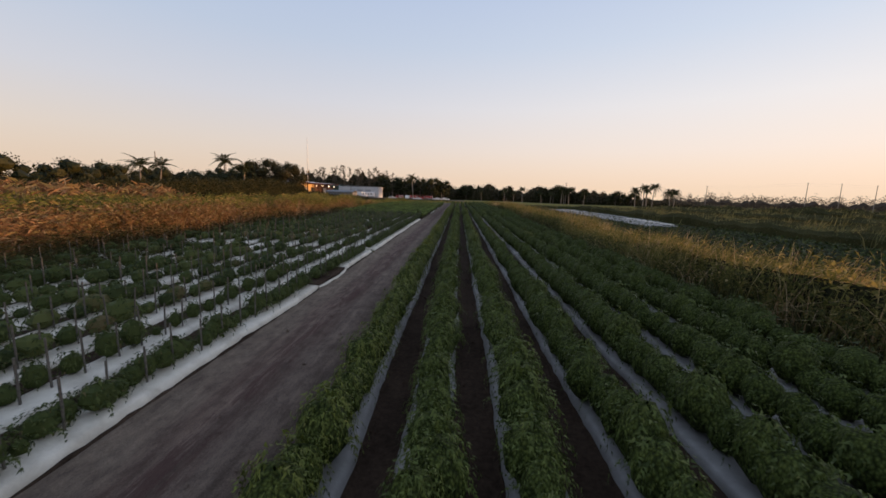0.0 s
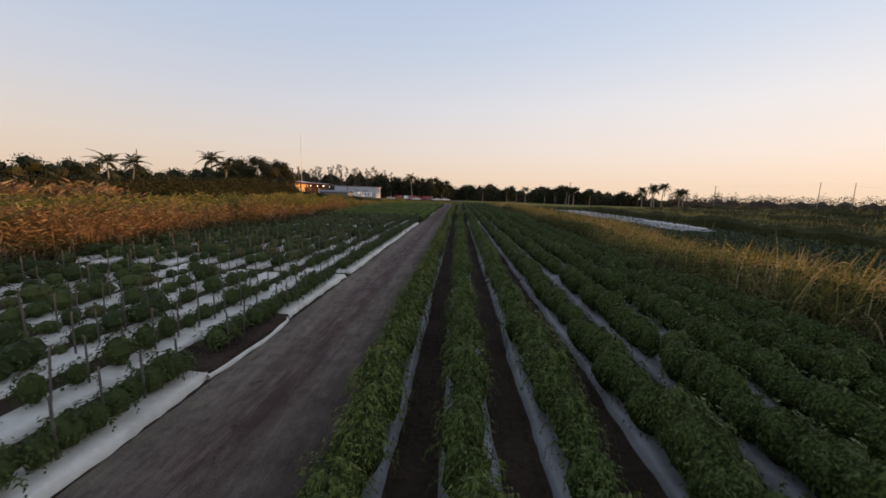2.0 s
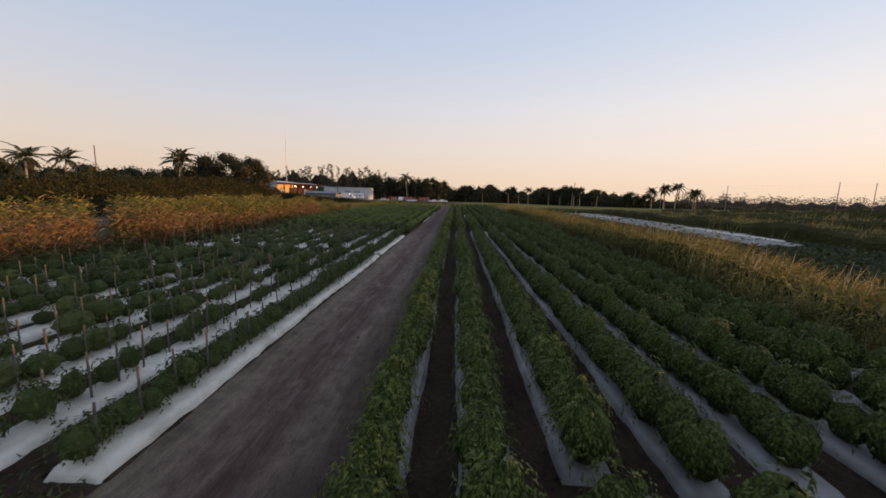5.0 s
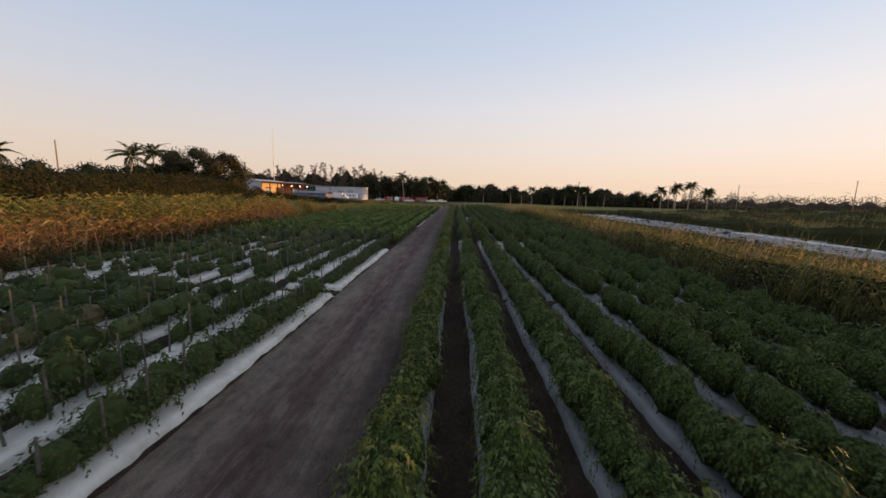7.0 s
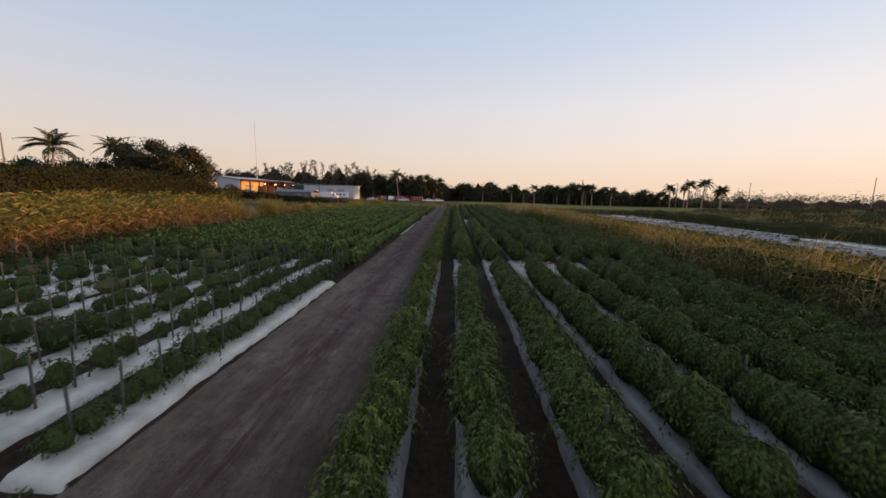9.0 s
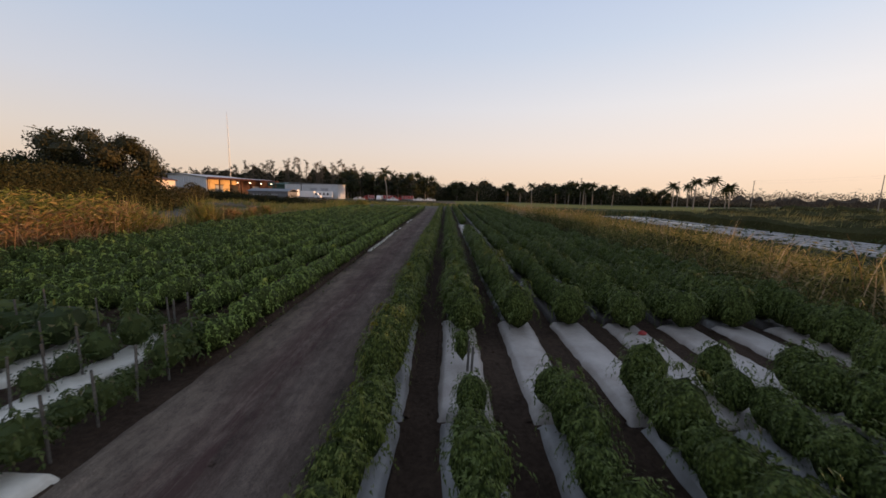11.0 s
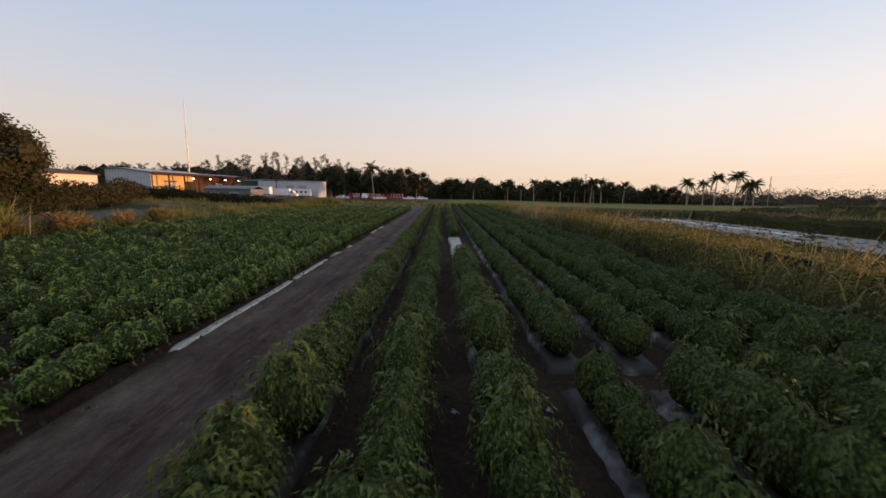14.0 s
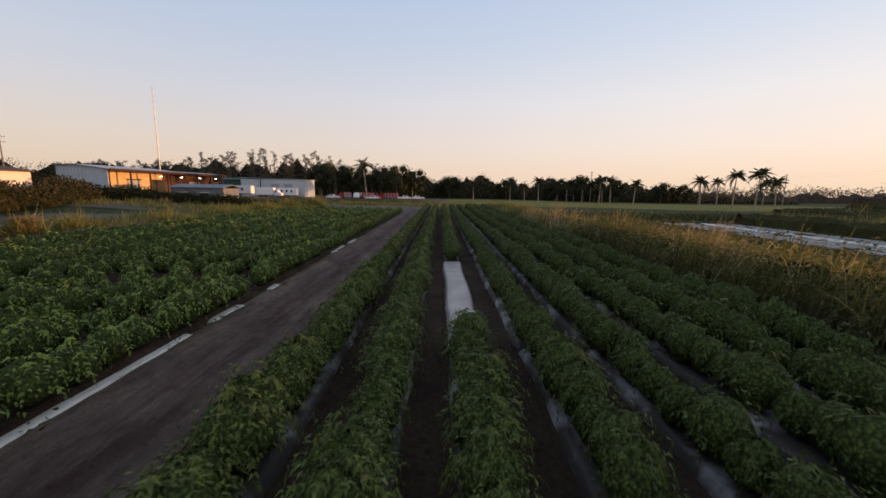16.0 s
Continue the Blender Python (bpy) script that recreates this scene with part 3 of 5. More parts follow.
PITCH = 1.83
ROWS = [PITCH * k for k in range(-1, 7)]                     # crop rows beside the track
SEGS = [(-9.0, 34.0), (34.7, 56.8), (57.5, 72.4), (72.5, 78.1), (78.2, 91.5), (92.3, 105.2), (105.3, 117.4), (117.5, 184.0)]
BARE = ((72.5, 78.1), (105.3, 117.4))
for i, x in enumerate(ROWS):
    for a, b in SEGS:
        if (a, b) == BARE[0] and i > 0:
            bed(x, a, b, M_PLASTIC_WARM, "bare raised bed under wrinkled pale plastic film", 0.3, 1.13)
        elif (a, b) == BARE[1] and i == 2:
            bed(x, a, b, M_PLASTIC_WARM, "bare raised bed under pale plastic film", 0.3, 1.12)
        else:
            wob = (a, b) not in BARE and a not in (78.2, 117.5) and b not in (72.4, 105.2)
            film = a < 75
            bed(x, a + 0.25 * wob * math.sin(i * 2.1 + a), b + 0.2 * wob * math.sin(i * 3.3 + b), M_PLASTIC_OLD if film else M_PLASTIC_SOILED, "raised bed under dusty greyish-white plastic film with tall tomato plants" if film else "raised bed of half-buried plastic film with tall tomato plants", 0.45 if i < 4 else 0.9, (1.05 if i < 3 else 0.9) if a < 75 else (0.84 if i < 3 else 0.92) if a < 80 else 0.96)
LEFT = [-6.82 - PITCH * k for k in range(10)]                # staked young rows
LSEGS = [(-9.0, 33.6), (34.35, 57.1), (58.05, 76.4)]
for i, x in enumerate(LEFT):
    for j, (a, b) in enumerate(LSEGS):
        if i == 0 and j == 0:
            bed(x, a, 22.3, M_PLASTIC, "raised bed under bright white plastic film with young staked plants")
            bed(x, 26.5, b, M_PLASTIC, "raised bed under bright white plastic film with young staked plants")
            bed(x, 22.0, 26.8, M_SOIL, "raised bed of bare dark soil where the film has torn away")
        elif i == 0 and j == 2:
            bed(x, a, 70.9, M_PLASTIC, "raised bed under bright white plastic film with young staked plants")
        else:
            bed(x, a + 0.3 * math.sin(i * 1.7 + a), b + 0.3 * math.sin(i * 2.9), M_PLASTIC, "raised bed under bright white plastic film with young staked plants", 0.45 if i < 3 else 0.9)
sy = np.linspace(22.05, 26.95, 40)                           # torn film rolled up along the bare soil
sx = -6.34 + 0.17 * np.sin(np.pi * (sy - 22.05) / 4.9) - 0.30 * smooth_step(sy, 26.1, 26.95)
prof = [(-0.06, 0.0), (-0.045, 0.07), (0.0, 0.10), (0.045, 0.06), (0.06, 0.0)]
V = np.stack([np.stack([sx + px * (1 + 0.25 * np.sin(sy * 5)), sy, 0.06 + pz + 0.015 * np.sin(sy * 3)], -1) for px, pz in prof], 1)
idx = np.arange(len(sy) * 5).reshape(-1, 5)
F = np.stack([idx[:-1, :-1], idx[:-1, 1:], idx[1:, 1:], idx[1:, :-1]], -1).reshape(-1, 4)
tagged(new("film_strip", np_mesh("film_strip", V.reshape(-1, 3), F, M_PLASTIC, flat=False)), "curled strip of torn white plastic film along bare soil", "plastic strip")
FAR_LEFT = [-6.75 - PITCH * k for k in range(11)]            # full-grown block beyond the young rows
for i, x in enumerate(FAR_LEFT):
    spans = ((74.6 if i == 0 else 77.4, 110.0), (111.0, 168.0))
    for a, b in spans:
        bed(x, a, b, M_SOIL, "raised soil-covered bed under full-grown tomato plants", 0.9 if i < 3 else 3.0)
for a, b in ((93.1, 100.7), (101.0, 106.1), (107.0, 108.9), (111.0, 112.0), (120.4, 123.6), (125.0, 127.4)):
    bed(FAR_LEFT[0] + 0.55, a, b, M_PLASTIC, "narrow bed edge under white plastic film beside the track", width=0.3).scale.z = 0.5

# ---- full-grown plants ----
NEAR = [plant_shape(26, 13, 230, 0.58, 0.52, 0.98, 0.074, (8, 6), 0.72) for _ in range(8)]
MID = [plant_shape(22, 8, 120, 0.53, 0.52, 0.98, 0.088, (8, 6), 0.80) for _ in range(6)]
FAR = [plant_shape(11, 5, 36, 0.52, 0.54, 0.98, 0.115, (7, 5), 0.84) for _ in range(5)]
LITE = [plant_shape(15, 6, 70, 0.53, 0.52, 0.98, 0.105, (8, 5), 0.82) for _ in range(6)]
PLANT_TAGS = dict(label="bushy full-grown tomato plant with drooping green leaves", category="tomato plant", group="tomato plants in the rows")


LAST = {1: 72.5, 2: 72.85, 3: 73.3, 4: 73.6, 5: 73.6, 6: 73.6}        # the last plants before the bare stretch
FRONT = {1: 76.95, 2: 77.35, 3: 77.75, 4: 77.6, 5: 77.8, 6: 77.8}    # where the plants begin again beyond the bare stretch


def bare(i, y):
    """Stretches of a row where no plants stand."""
    if i in FRONT and LAST[i] < y < FRONT[i]:
        return True
    if i == 2 and 106.0 < y < 117.2:
        return True
    return any(abs(y - g) < 0.42 for g in (34.4, 57.15, 91.9)) and i > 0


def plant_scale(i, y):
    """Size of a plant: the block beyond the bare stretch stands tallest where it begins."""
    w = (1.0 if i < 3 else 0.93) if y < 73 else (1.12 if i < 3 else 1.02) + (0.07 if i < 3 else 0.0) * float(smooth_step(y, 88, 95))
    tall = 1.15 if y < 73 else 1.40 - 0.24 * float(smooth_step(y, 86, 98))
    big = 1.18 if i in FRONT and y == FRONT[i] else rng.uniform(0.78, 1.2)
    return (w * big * rng.uniform(0.92, 1.08), big * rng.uniform(0.95, 1.15), tall * (0.25 + 0.75 * big) * rng.uniform(0.9, 1.1))


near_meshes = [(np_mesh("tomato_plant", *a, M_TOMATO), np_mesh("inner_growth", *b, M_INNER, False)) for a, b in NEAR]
pale_meshes = []
for leafy, inside in near_meshes:
    leafy = leafy.copy()
    leafy.materials[0] = M_TOMATO_PALE
    pale_meshes.append((leafy, inside))
for i, x in enumerate(ROWS):
    groups = {"near": [], "mid": [], "lite": [], "far": []}
    first = max(2.0, abs(x) * 0.8 - 3)
    y, beyond, ended = -8.6, False, i not in LAST
    while y < 183.5:
        y += (0.74 if first < y < 130 else 0.86) * rng.uniform(0.85, 1.15)
        if not ended and LAST[i] - 0.35 < y:
            y, ended = LAST[i], True
        if bare(i, y):
            beyond = True
            continue
        if beyond and 75 < y < 79:
            y = FRONT[i]
        beyond = False
        px, py = x + rng.normal(0, 0.07), y
        if (i < 3 and 22 < y < 110) or 70.5 < y < 80.5:
            leafy, inside = (pale_meshes if i == 0 else near_meshes)[int(rng.integers(0, 8))]
            ob = new("tomato_plant", leafy)
            sx, sy, sz = plant_scale(i, y)
            ob.matrix_world = pose(px, py, 0.16, 0, 0, float(rng.choice([0, 180]) + rng.normal(0, 16))) @ Matrix.Diagonal((sx, sy, sz, 1))
            tagged(ob, **PLANT_TAGS)
            child("inner_growth", inside, ob, "solid growth inside the plant with shaded leaf gaps painted in")
            continue
        lod = "far" if y > 126 or y < first or (i > 4 and y > 100) else "lite" if i > 4 or y > 108 else "mid" if (i > 2 or y > 98) else "near"
        groups[lod].append((px, py))
    parts, insides = [], []
    for lod, shapes in (("near", NEAR), ("mid", MID), ("lite", LITE), ("far", FAR)):
        g = groups[lod]
        if not g:
            continue
        P = np.array([(a, b, 0.17) for a, b in g])
        S = np.array([plant_scale(i, b) for a, b in g])
        yaw = rng.choice([0, np.pi], len(g)) + rng.normal(0, 0.28, len(g))
        pick = rng.integers(0, len(shapes), len(g))
        parts.append(scatter([a for a, b in shapes], P, yaw, S, pick))
        insides.append(scatter([b for a, b in shapes], P, yaw, S, pick))
    row = tagged(new("tomato_row", np_mesh("tomato_row", *joined(parts), M_TOMATO_DEEP if i > 2 else M_TOMATO_PALE if i == 0 else M_TOMATO)), "long hedge-like row of bushy green tomato plants", "tomato row", "tomato rows", "stuff")
    child("inner_growth", np_mesh("inner_growth", *joined(insides), M_INNER, False), row, "solid growth inside the row with shaded leaf gaps painted in")

for i, x in enumerate(FAR_LEFT):
    parts, insides = [], []
    for shapes, y0, y1, step in ((MID if i < 2 else LITE if i < 5 else FAR, 75.0 if i == 0 else 77.3, 112.0, 0.9), (FAR, 112.0, 168.0, 1.0)):
        ys = np.arange(y0 + rng.uniform(0, 0.4) + 0.5 * math.sin(i * 1.9) * (y0 < 100), y1, step)
        ys = ys[np.abs(ys - 110.5) > 0.4] + rng.normal(0, 0.1, np.count_nonzero(np.abs(ys - 110.5) > 0.4))
        n = len(ys)
        P = np.stack([x + (0.12 if i == 0 else 0.0) + rng.normal(0, 0.035, n), ys, np.full(n, 0.17)], 1)
        big = rng.uniform(0.84, 1.13, n)
        S = np.stack([(1.0 if i == 0 else 0.80) * big, 1.15 * big, (0.96 if i == 0 else 0.88) * big * rng.uniform(1.0, 1.25, n)], 1)
        yaw = rng.choice([0, np.pi], n) + rng.normal(0, 0.28, n)
        pick = rng.integers(0, len(shapes), n)
        parts.append(scatter([a for a, b in shapes], P, yaw, S, pick))
        insides.append(scatter([b for a, b in shapes], P, yaw, S, pick))
    row = tagged(new("tomato_row", np_mesh("tomato_row", *joined(parts), M_TOMATO_BRIGHT)), "dense full-grown tomato row in the far block", "tomato row", "tomato rows", "stuff")
    child("inner_growth", np_mesh("inner_growth", *joined(insides), M_INNER, False), row, "solid growth inside the row with shaded leaf gaps painted in")

# lone bush with its stick on the bare stretch
leafy, inside = plant_shape(14, 9, 80, 0.34, 0.34, 0.82, 0.075, (6, 4), 0.5)
lone = new("tomato_plant", np_mesh("lone_tomato_plant", *leafy, M_TOMATO))
child("inner_growth", np_mesh("inner_growth", *inside, M_INNER), lone)
lone.matrix_world = pose(-0.04, 74.6, 0.3) @ Matrix.Diagonal((1.1, 1.1, 1.25, 1))
tagged(lone, "single small tomato bush on bare plastic film", "tomato plant", "tomato plants in the rows")

# ---- young staked plants ----
YOUNG_NEAR = [plant_shape(16, 9, 90, 0.33, 0.36, 0.60, 0.068, (7, 5), 0.58, 0.55) for _ in range(6)]
YOUNG_FAR = [plant_shape(11, 5, 50, 0.37, 0.46, 0.58, 0.085, (7, 5), 0.62, 0.5) for _ in range(5)]
young_meshes = [(np_mesh("young_plant", *a, M_YOUNG), np_mesh("inner_growth", *b, M_YOUNG)) for a, b in YOUNG_NEAR]
bm = bmesh.new()
tube(bm, [(0, 0, -0.1), (0.006, 0, 0.5), (0.0, 0.004, 1.02)], [0.026, 0.025, 0.023], 6)
stake_mesh = bpy.data.meshes.new("wooden_stake")
bm.to_mesh(stake_mesh)
bm.free()
stake_mesh.materials.append(M_STAKE)
SV = np.array([v.co[:] for v in stake_mesh.vertices])
SF = []
for p in stake_mesh.polygons:
    vs = list(p.vertices)
    SF += [(vs[0], vs[k], vs[k + 1]) for k in range(1, len(vs) - 1)]
SF = np.array(SF)
far_y, far_s = [], []
for i, x in enumerate(LEFT):
    y = -8.5 + rng.uniform(0, 0.4)
    k = 0
    while y < (75.2 if i == 0 else 76.9):
        gap = any(a < y < b for a, b in ((33.0, 34.5), (56.9, 58.5))) or (i == 0 and 22.2 < y < 23.2)
        if not gap:
            sc = (1.0 if i == 0 else 1.08) * (1.22 if 46 < y < 57 else 1.0) * rng.uniform(0.75, 1.35) * (1.3 if y > 73.5 else 1.0) * (1.0 if i < 4 else 0.95) * (1.0 if rng.random() > 0.08 else 0.5)
            if i < 2 and y > 6:
                leafy, inside = young_meshes[int(rng.integers(0, 6))]
                ob = new("young_plant", leafy)
                child("inner_growth", inside, ob)
                wide = 1.28 if i == 0 else 1.15
                ob.matrix_world = pose(x + rng.normal(-0.2 if i == 0 else -0.27, 0.06), y, 0.15, 0, 0, rng.normal(0, 25)) @ Matrix.Diagonal((sc * wide, sc * (1.15 if i == 0 else 0.95), sc * rng.uniform(0.95, 1.2), 1))
                tagged(ob, "young low dark-green bushy plant on white plastic film", "young plant", "young plants in the staked rows")
            else:
                far_y.append((x + rng.normal(-0.27, 0.06), y, 0.17, sc))
            if k % 2 == 0 or 0 < i < 4:
                h, lean, turn = rng.uniform(0.92, 1.25), rng.normal(0, 2.2), rng.uniform(0, 360)
                sy = y + (0.24 if i == 0 else 0.12) - 0.1
                if i < 3 and y > 4:
                    ob = new("wooden_stake", stake_mesh)
                    ob.matrix_world = pose(x + rng.normal(0, 0.04), sy, 0.16, lean, 0, turn) @ Matrix.Diagonal((1, 1, h, 1))
                    tagged(ob, "thin weathered wooden stake driven into the bed", "stake", "stakes in the young rows")
                else:
                    far_s.append((x + rng.normal(0, 0.04), sy, 0.16, h))
        k += 1
        y += rng.uniform(0.42, 0.52) if i == 0 else rng.uniform(0.66, 0.96) + (0.5 if rng.random() < 0.07 else 0.0)
P = np.array(far_y)
V, F = scatter([joined([a, b]) for a, b in YOUNG_FAR], P[:, :3], rng.choice([0, np.pi], len(P)) + rng.normal(0, 0.35, len(P)), P[:, 3:4] * np.array([[1.1, 1.2, 1.08]]) * rng.uniform(0.88, 1.12, (len(P), 3)))
tagged(new("young_plants", np_mesh("young_plants", V, F, M_YOUNG)), "rows of young dark-green plants on white film", "young plants", kind="stuff")
P = np.array(far_s)
V, F = scatter([(SV, SF)], P[:, :3], rng.uniform(0, 6.28, len(P)), np.stack([np.ones(len(P)), np.ones(len(P)), P[:, 3] * 1.1], 1))
tagged(new("wooden_stakes", np_mesh("wooden_stakes", V, F, M_STAKE)), "many thin wooden stakes in the young rows", "stakes", kind="stuff")
for x, y, h in ((3.55, 60.4, 1.25), (1.75, 58.6, 1.2), (5.6, 60.9, 1.1), (0.08, 74.25, 0.8), (0.17, 74.15, 0.7), (7.4, 62.0, 1.2), (3.6, 36.4, 1.2), (-8.7, 76.6, 0.9), (-8.75, 77.3, 0.95)):
    ob = new("wooden_stake", stake_mesh)
    ob.matrix_world = pose(x, y, 0.16, 2, 0, 40 * y) @ Matrix.Diagonal((1.2, 1.2, h, 1))
    tagged(ob, "pale weathered wooden stake standing among the tomato plants", "stake", "stakes in the tomato rows")


# ---- tall grasses ----
def blades(places, height, lean, width, segs=3, tip=0.05, droop=0.62, wind=9.0):
    """Arching grass blades as tapered strips; a small wind turns them all one way."""
    n = len(places)
    a = rng.normal(0.2, wind, n)
    d = np.stack([np.cos(a), np.sin(a), np.zeros(n)], 1)
    s = np.stack([-np.sin(a + 0.6), np.cos(a + 0.6), np.zeros(n)], 1)
    rows = []
    for k in range(segs + 1):
        t = k / segs
        out = lean * (t ** 1.6)
        z = height * (t - droop * np.clip(lean / np.maximum(height, 0.1), 0, 1.3) * t ** 3)
        w = width * (1 - (1 - tip) * t ** 1.5)
        c = places + d * out[:, None]
        c = c + np.stack([np.zeros(n), np.zeros(n), z], 1)
        rows.append(np.stack([c - s * w[:, None] / 2, c + s * w[:, None] / 2], 1))
    V = np.stack(rows, 1).reshape(-1, 3)
    base = (np.arange(n) * (segs + 1) * 2)[:, None, None]
    quad = np.array([[2 * k, 2 * k + 1, 2 * k + 3, 2 * k + 2] for k in range(segs)])
    return V, (base + quad).reshape(-1, 4)


def bank_rise(x, y):
    """The bank's grass stands tall at its near end and is lower for a stretch after."""
    return np.where((x > 11) & (x < 20), 1.06 + 0.16 * smooth_step(-y, -26, -16) - 0.26 * smooth_step(y, 33, 38) * smooth_step(-y, -54, -46), 1.0)


def path_gap(x, y):
    """Where a narrow path breaks the cane stand."""
    return (x > -33.5) & (x < -24.0) & (np.abs(y - 53.2 + (x + 24) * 0.95) < 0.9 + 0.25 * np.sin(x * 1.7))


def grass(name, x0, x1, y0, y1, count, h0, h1, width, mat, label, clump=0.5, lean=0.45, segs=3, edge=0.8, wind=9.0):
    """A band of tall grass in tussocks, with a ragged border."""
    m = max(4, count // 14)
    c = np.stack([rng.uniform(x0, x1, m), rng.uniform(y0, y1, m)], 1)
    c[:, 0] += edge * np.sin(c[:, 1] * 0.37) * 0.6 + edge * np.sin(c[:, 1] * 0.11 + 1) * 0.6
    th = rng.uniform(0.75, 1.2, m) * (1 + 0.14 * np.sin(c[:, 1] * 0.23 + c[:, 0]) + 0.08 * np.sin(c[:, 1] * 0.9))
    own = rng.integers(0, m, count)
    p = c[own] + rng.normal(0, clump, (count, 2))
    keep = ~path_gap(p[:, 0], p[:, 1])
    p, own = p[keep], own[keep]
    count = len(p)
    h = rng.uniform(h0, h1, count) * th[own] * bank_rise(p[:, 0], p[:, 1]) * (1 + 0.10 * np.sin(p[:, 1] * 0.55 + 1.3 * np.sin(p[:, 1] * 0.17)))
    ln = h * rng.uniform(0.15, 2 * lean, count)
    V, F = blades(np.column_stack([p, gz(p[:, 0], p[:, 1]) - 0.05]), h, ln, width * rng.uniform(0.6, 1.3, count), segs, wind=wind)
    return tagged(new(name, np_mesh(name, V, F, mat)), label, "tall grass", kind="stuff")


def cane_leaves(x0, x1, y0, y1, count, h0, h1, length, mat, label, edge=0.8, low=0.12, rise=(-0.5, 1.6)):
    """Drooping leaves at all heights of a cane stand."""
    p = np.column_stack([rng.uniform(x0, x1, count), rng.uniform(y0, y1, count)])
    p[:, 0] += edge * 0.6 * (np.sin(p[:, 1] * 0.37) + np.sin(p[:, 1] * 0.11 + 1))
    p = p[~path_gap(p[:, 0], p[:, 1])]
    count = len(p)
    top = h0 + (h1 - h0) * (0.5 + 0.25 * np.sin(p[:, 1] * 0.23 + p[:, 0]) + 0.15 * np.sin(p[:, 1] * 0.9 + 2 * p[:, 0]) + 0.1 * rng.normal(size=count))
    z = gz(p[:, 0], p[:, 1]) + top * bank_rise(p[:, 0], p[:, 1]) * rng.uniform(low, 1.0, count) ** 0.6
    a = rng.uniform(0, 6.28, count)
    d = np.column_stack([np.cos(a), np.sin(a), rng.uniform(*rise, count)])
    ln = length * rng.uniform(0.6, 1.4, count)
    V, F = leaf_cards(np.column_stack([p, z]), d, np.tile([0, 0, 1.0], (count, 1)) + rng.normal(0, 0.3, (count, 3)), ln, ln * rng.uniform(0.08, 0.16, count), 0.15, 0.4)
    return tagged(new("cane_leaves", np_mesh("cane_leaves", V, F, mat)), label, "tall grass", kind="stuff")


cane_leaves(-31.7, -24.6, 8, 44, 8000, 2.4, 3.5, 0.38, M_REED, "drooping rusty leaves in the tallest part of the cane stand", low=0.4)
cane_leaves(-31.7, -24.2, 8, 60, 24000, 2.2, 3.6, 0.38, M_REED, "drooping rusty leaves of the cane stand")
cane_leaves(-31.7, -24.2, 56, 94, 8000, 2.0, 3.6, 0.42, M_REED, "drooping rusty leaves low in the cane stand")
cane_leaves(-31.7, -24.2, 56, 94, 8000, 2.8, 4.3, 0.42, M_REED_GREEN, "drooping straw-green leaves of the cane stand", low=0.4)
cane_leaves(-32.7, -24.8, 30, 93, 9000, 3.0, 4.1, 0.42, M_REED_GREEN, "drooping yellow-green leaves at the top of the cane stand", low=0.5)
cane_leaves(-32.7, -26.7, 8, 40, 3000, 3.0, 4.0, 0.5, M_REED_GREEN, "drooping yellow-green leaves in the cane stand", low=0.5)
cane_leaves(-47, -39, 14, 58, 6000, 3.4, 4.8, 1.0, M_REED, "drooping dry leaves of the second cane belt")
cane_leaves(-56.6, -52.6, 20, 58, 2600, 3.2, 4.6, 1.2, M_REED, "drooping dry leaves before the tree belt")
cane_leaves(-25.4, -22.4, 8, 84, 9000, 0.5, 1.9, 0.30, M_WEEDS_AND_SHADE, "dark weedy growth at the foot of the cane stand", low=0.03)
cane_leaves(-24.5, -18.2, 4, 32, 9000, 0.35, 1.15, 0.24, M_WEEDS_AND_SHADE, "dark weeds overgrowing the last beds before the cane", low=0.03)
grass("cane_grass", -31.7, -24.5, 8, 92, 7500, 2.2, 3.8, 0.055, M_REED, "tall rusty-brown cane grass along the young rows", 0.4, 0.6, 3)
grass("cane_grass", -31.7, -25.2, 10, 44, 1800, 2.5, 3.5, 0.06, M_REED, "tallest rusty cane grass", 0.4, 0.5)
grass("cane_grass", -33.2, -26.2, 14, 104, 6500, 2.8, 4.2, 0.055, M_REED_GREEN, "yellow-green cane grass standing among brown stems", 0.35)
grass("cane_grass", -47, -39, 14, 56, 1800, 3.2, 4.8, 0.12, M_REED_GREEN, "second belt of tall dry cane grass", 0.7)
grass("cane_grass", -56.6, -52.6, 20, 56, 1100, 2.8, 4.4, 0.17, M_REED, "dry cane grass in front of the tree belt", 0.8)
for cx, cy, r, n, h in ((-27.6, 96.2, 2.1, 2400, 3.5), (-27.6, 107.3, 0.8, 1100, 3.6), (-28.0, 112.3, 1.2, 900, 3.2), (-27.4, 116.7, 0.5, 420, 3.0), (-27.8, 121.3, 0.6, 500, 3.0), (-29.5, 126, 1.2, 700, 2.6), (-28.5, 137, 2.0, 900, 2.4), (-29.5, 148, 2.4, 800, 2.4), (-27.5, 158, 2.4, 800, 2.8), (-30, 174, 2.0, 700, 3.2), (-26, 177, 1.8, 600, 3.0)):
    grass("grass_clump", cx - r, cx + r, cy - r, cy + r, n, h * 0.6, h, 0.08, M_REED_GREEN, "clump of arching straw-green cane grass at the field edge", 0.3, 0.4, edge=0.1)
    if cy < 125:
        cane_leaves(cx - r, cx + r, cy - r, cy + r, n, h * 0.4, h * 0.85, 0.5, M_REED, "drooping rusty leaves of a cane clump", edge=0.1, low=0.05)
        grass("grass_clump", cx - r, cx + r, cy - r, cy + r, n // 2, h * 0.3, h * 0.72, 0.08, M_REED, "rusty dead blades round the foot of a cane clump", 0.4, 0.6, edge=0.1)
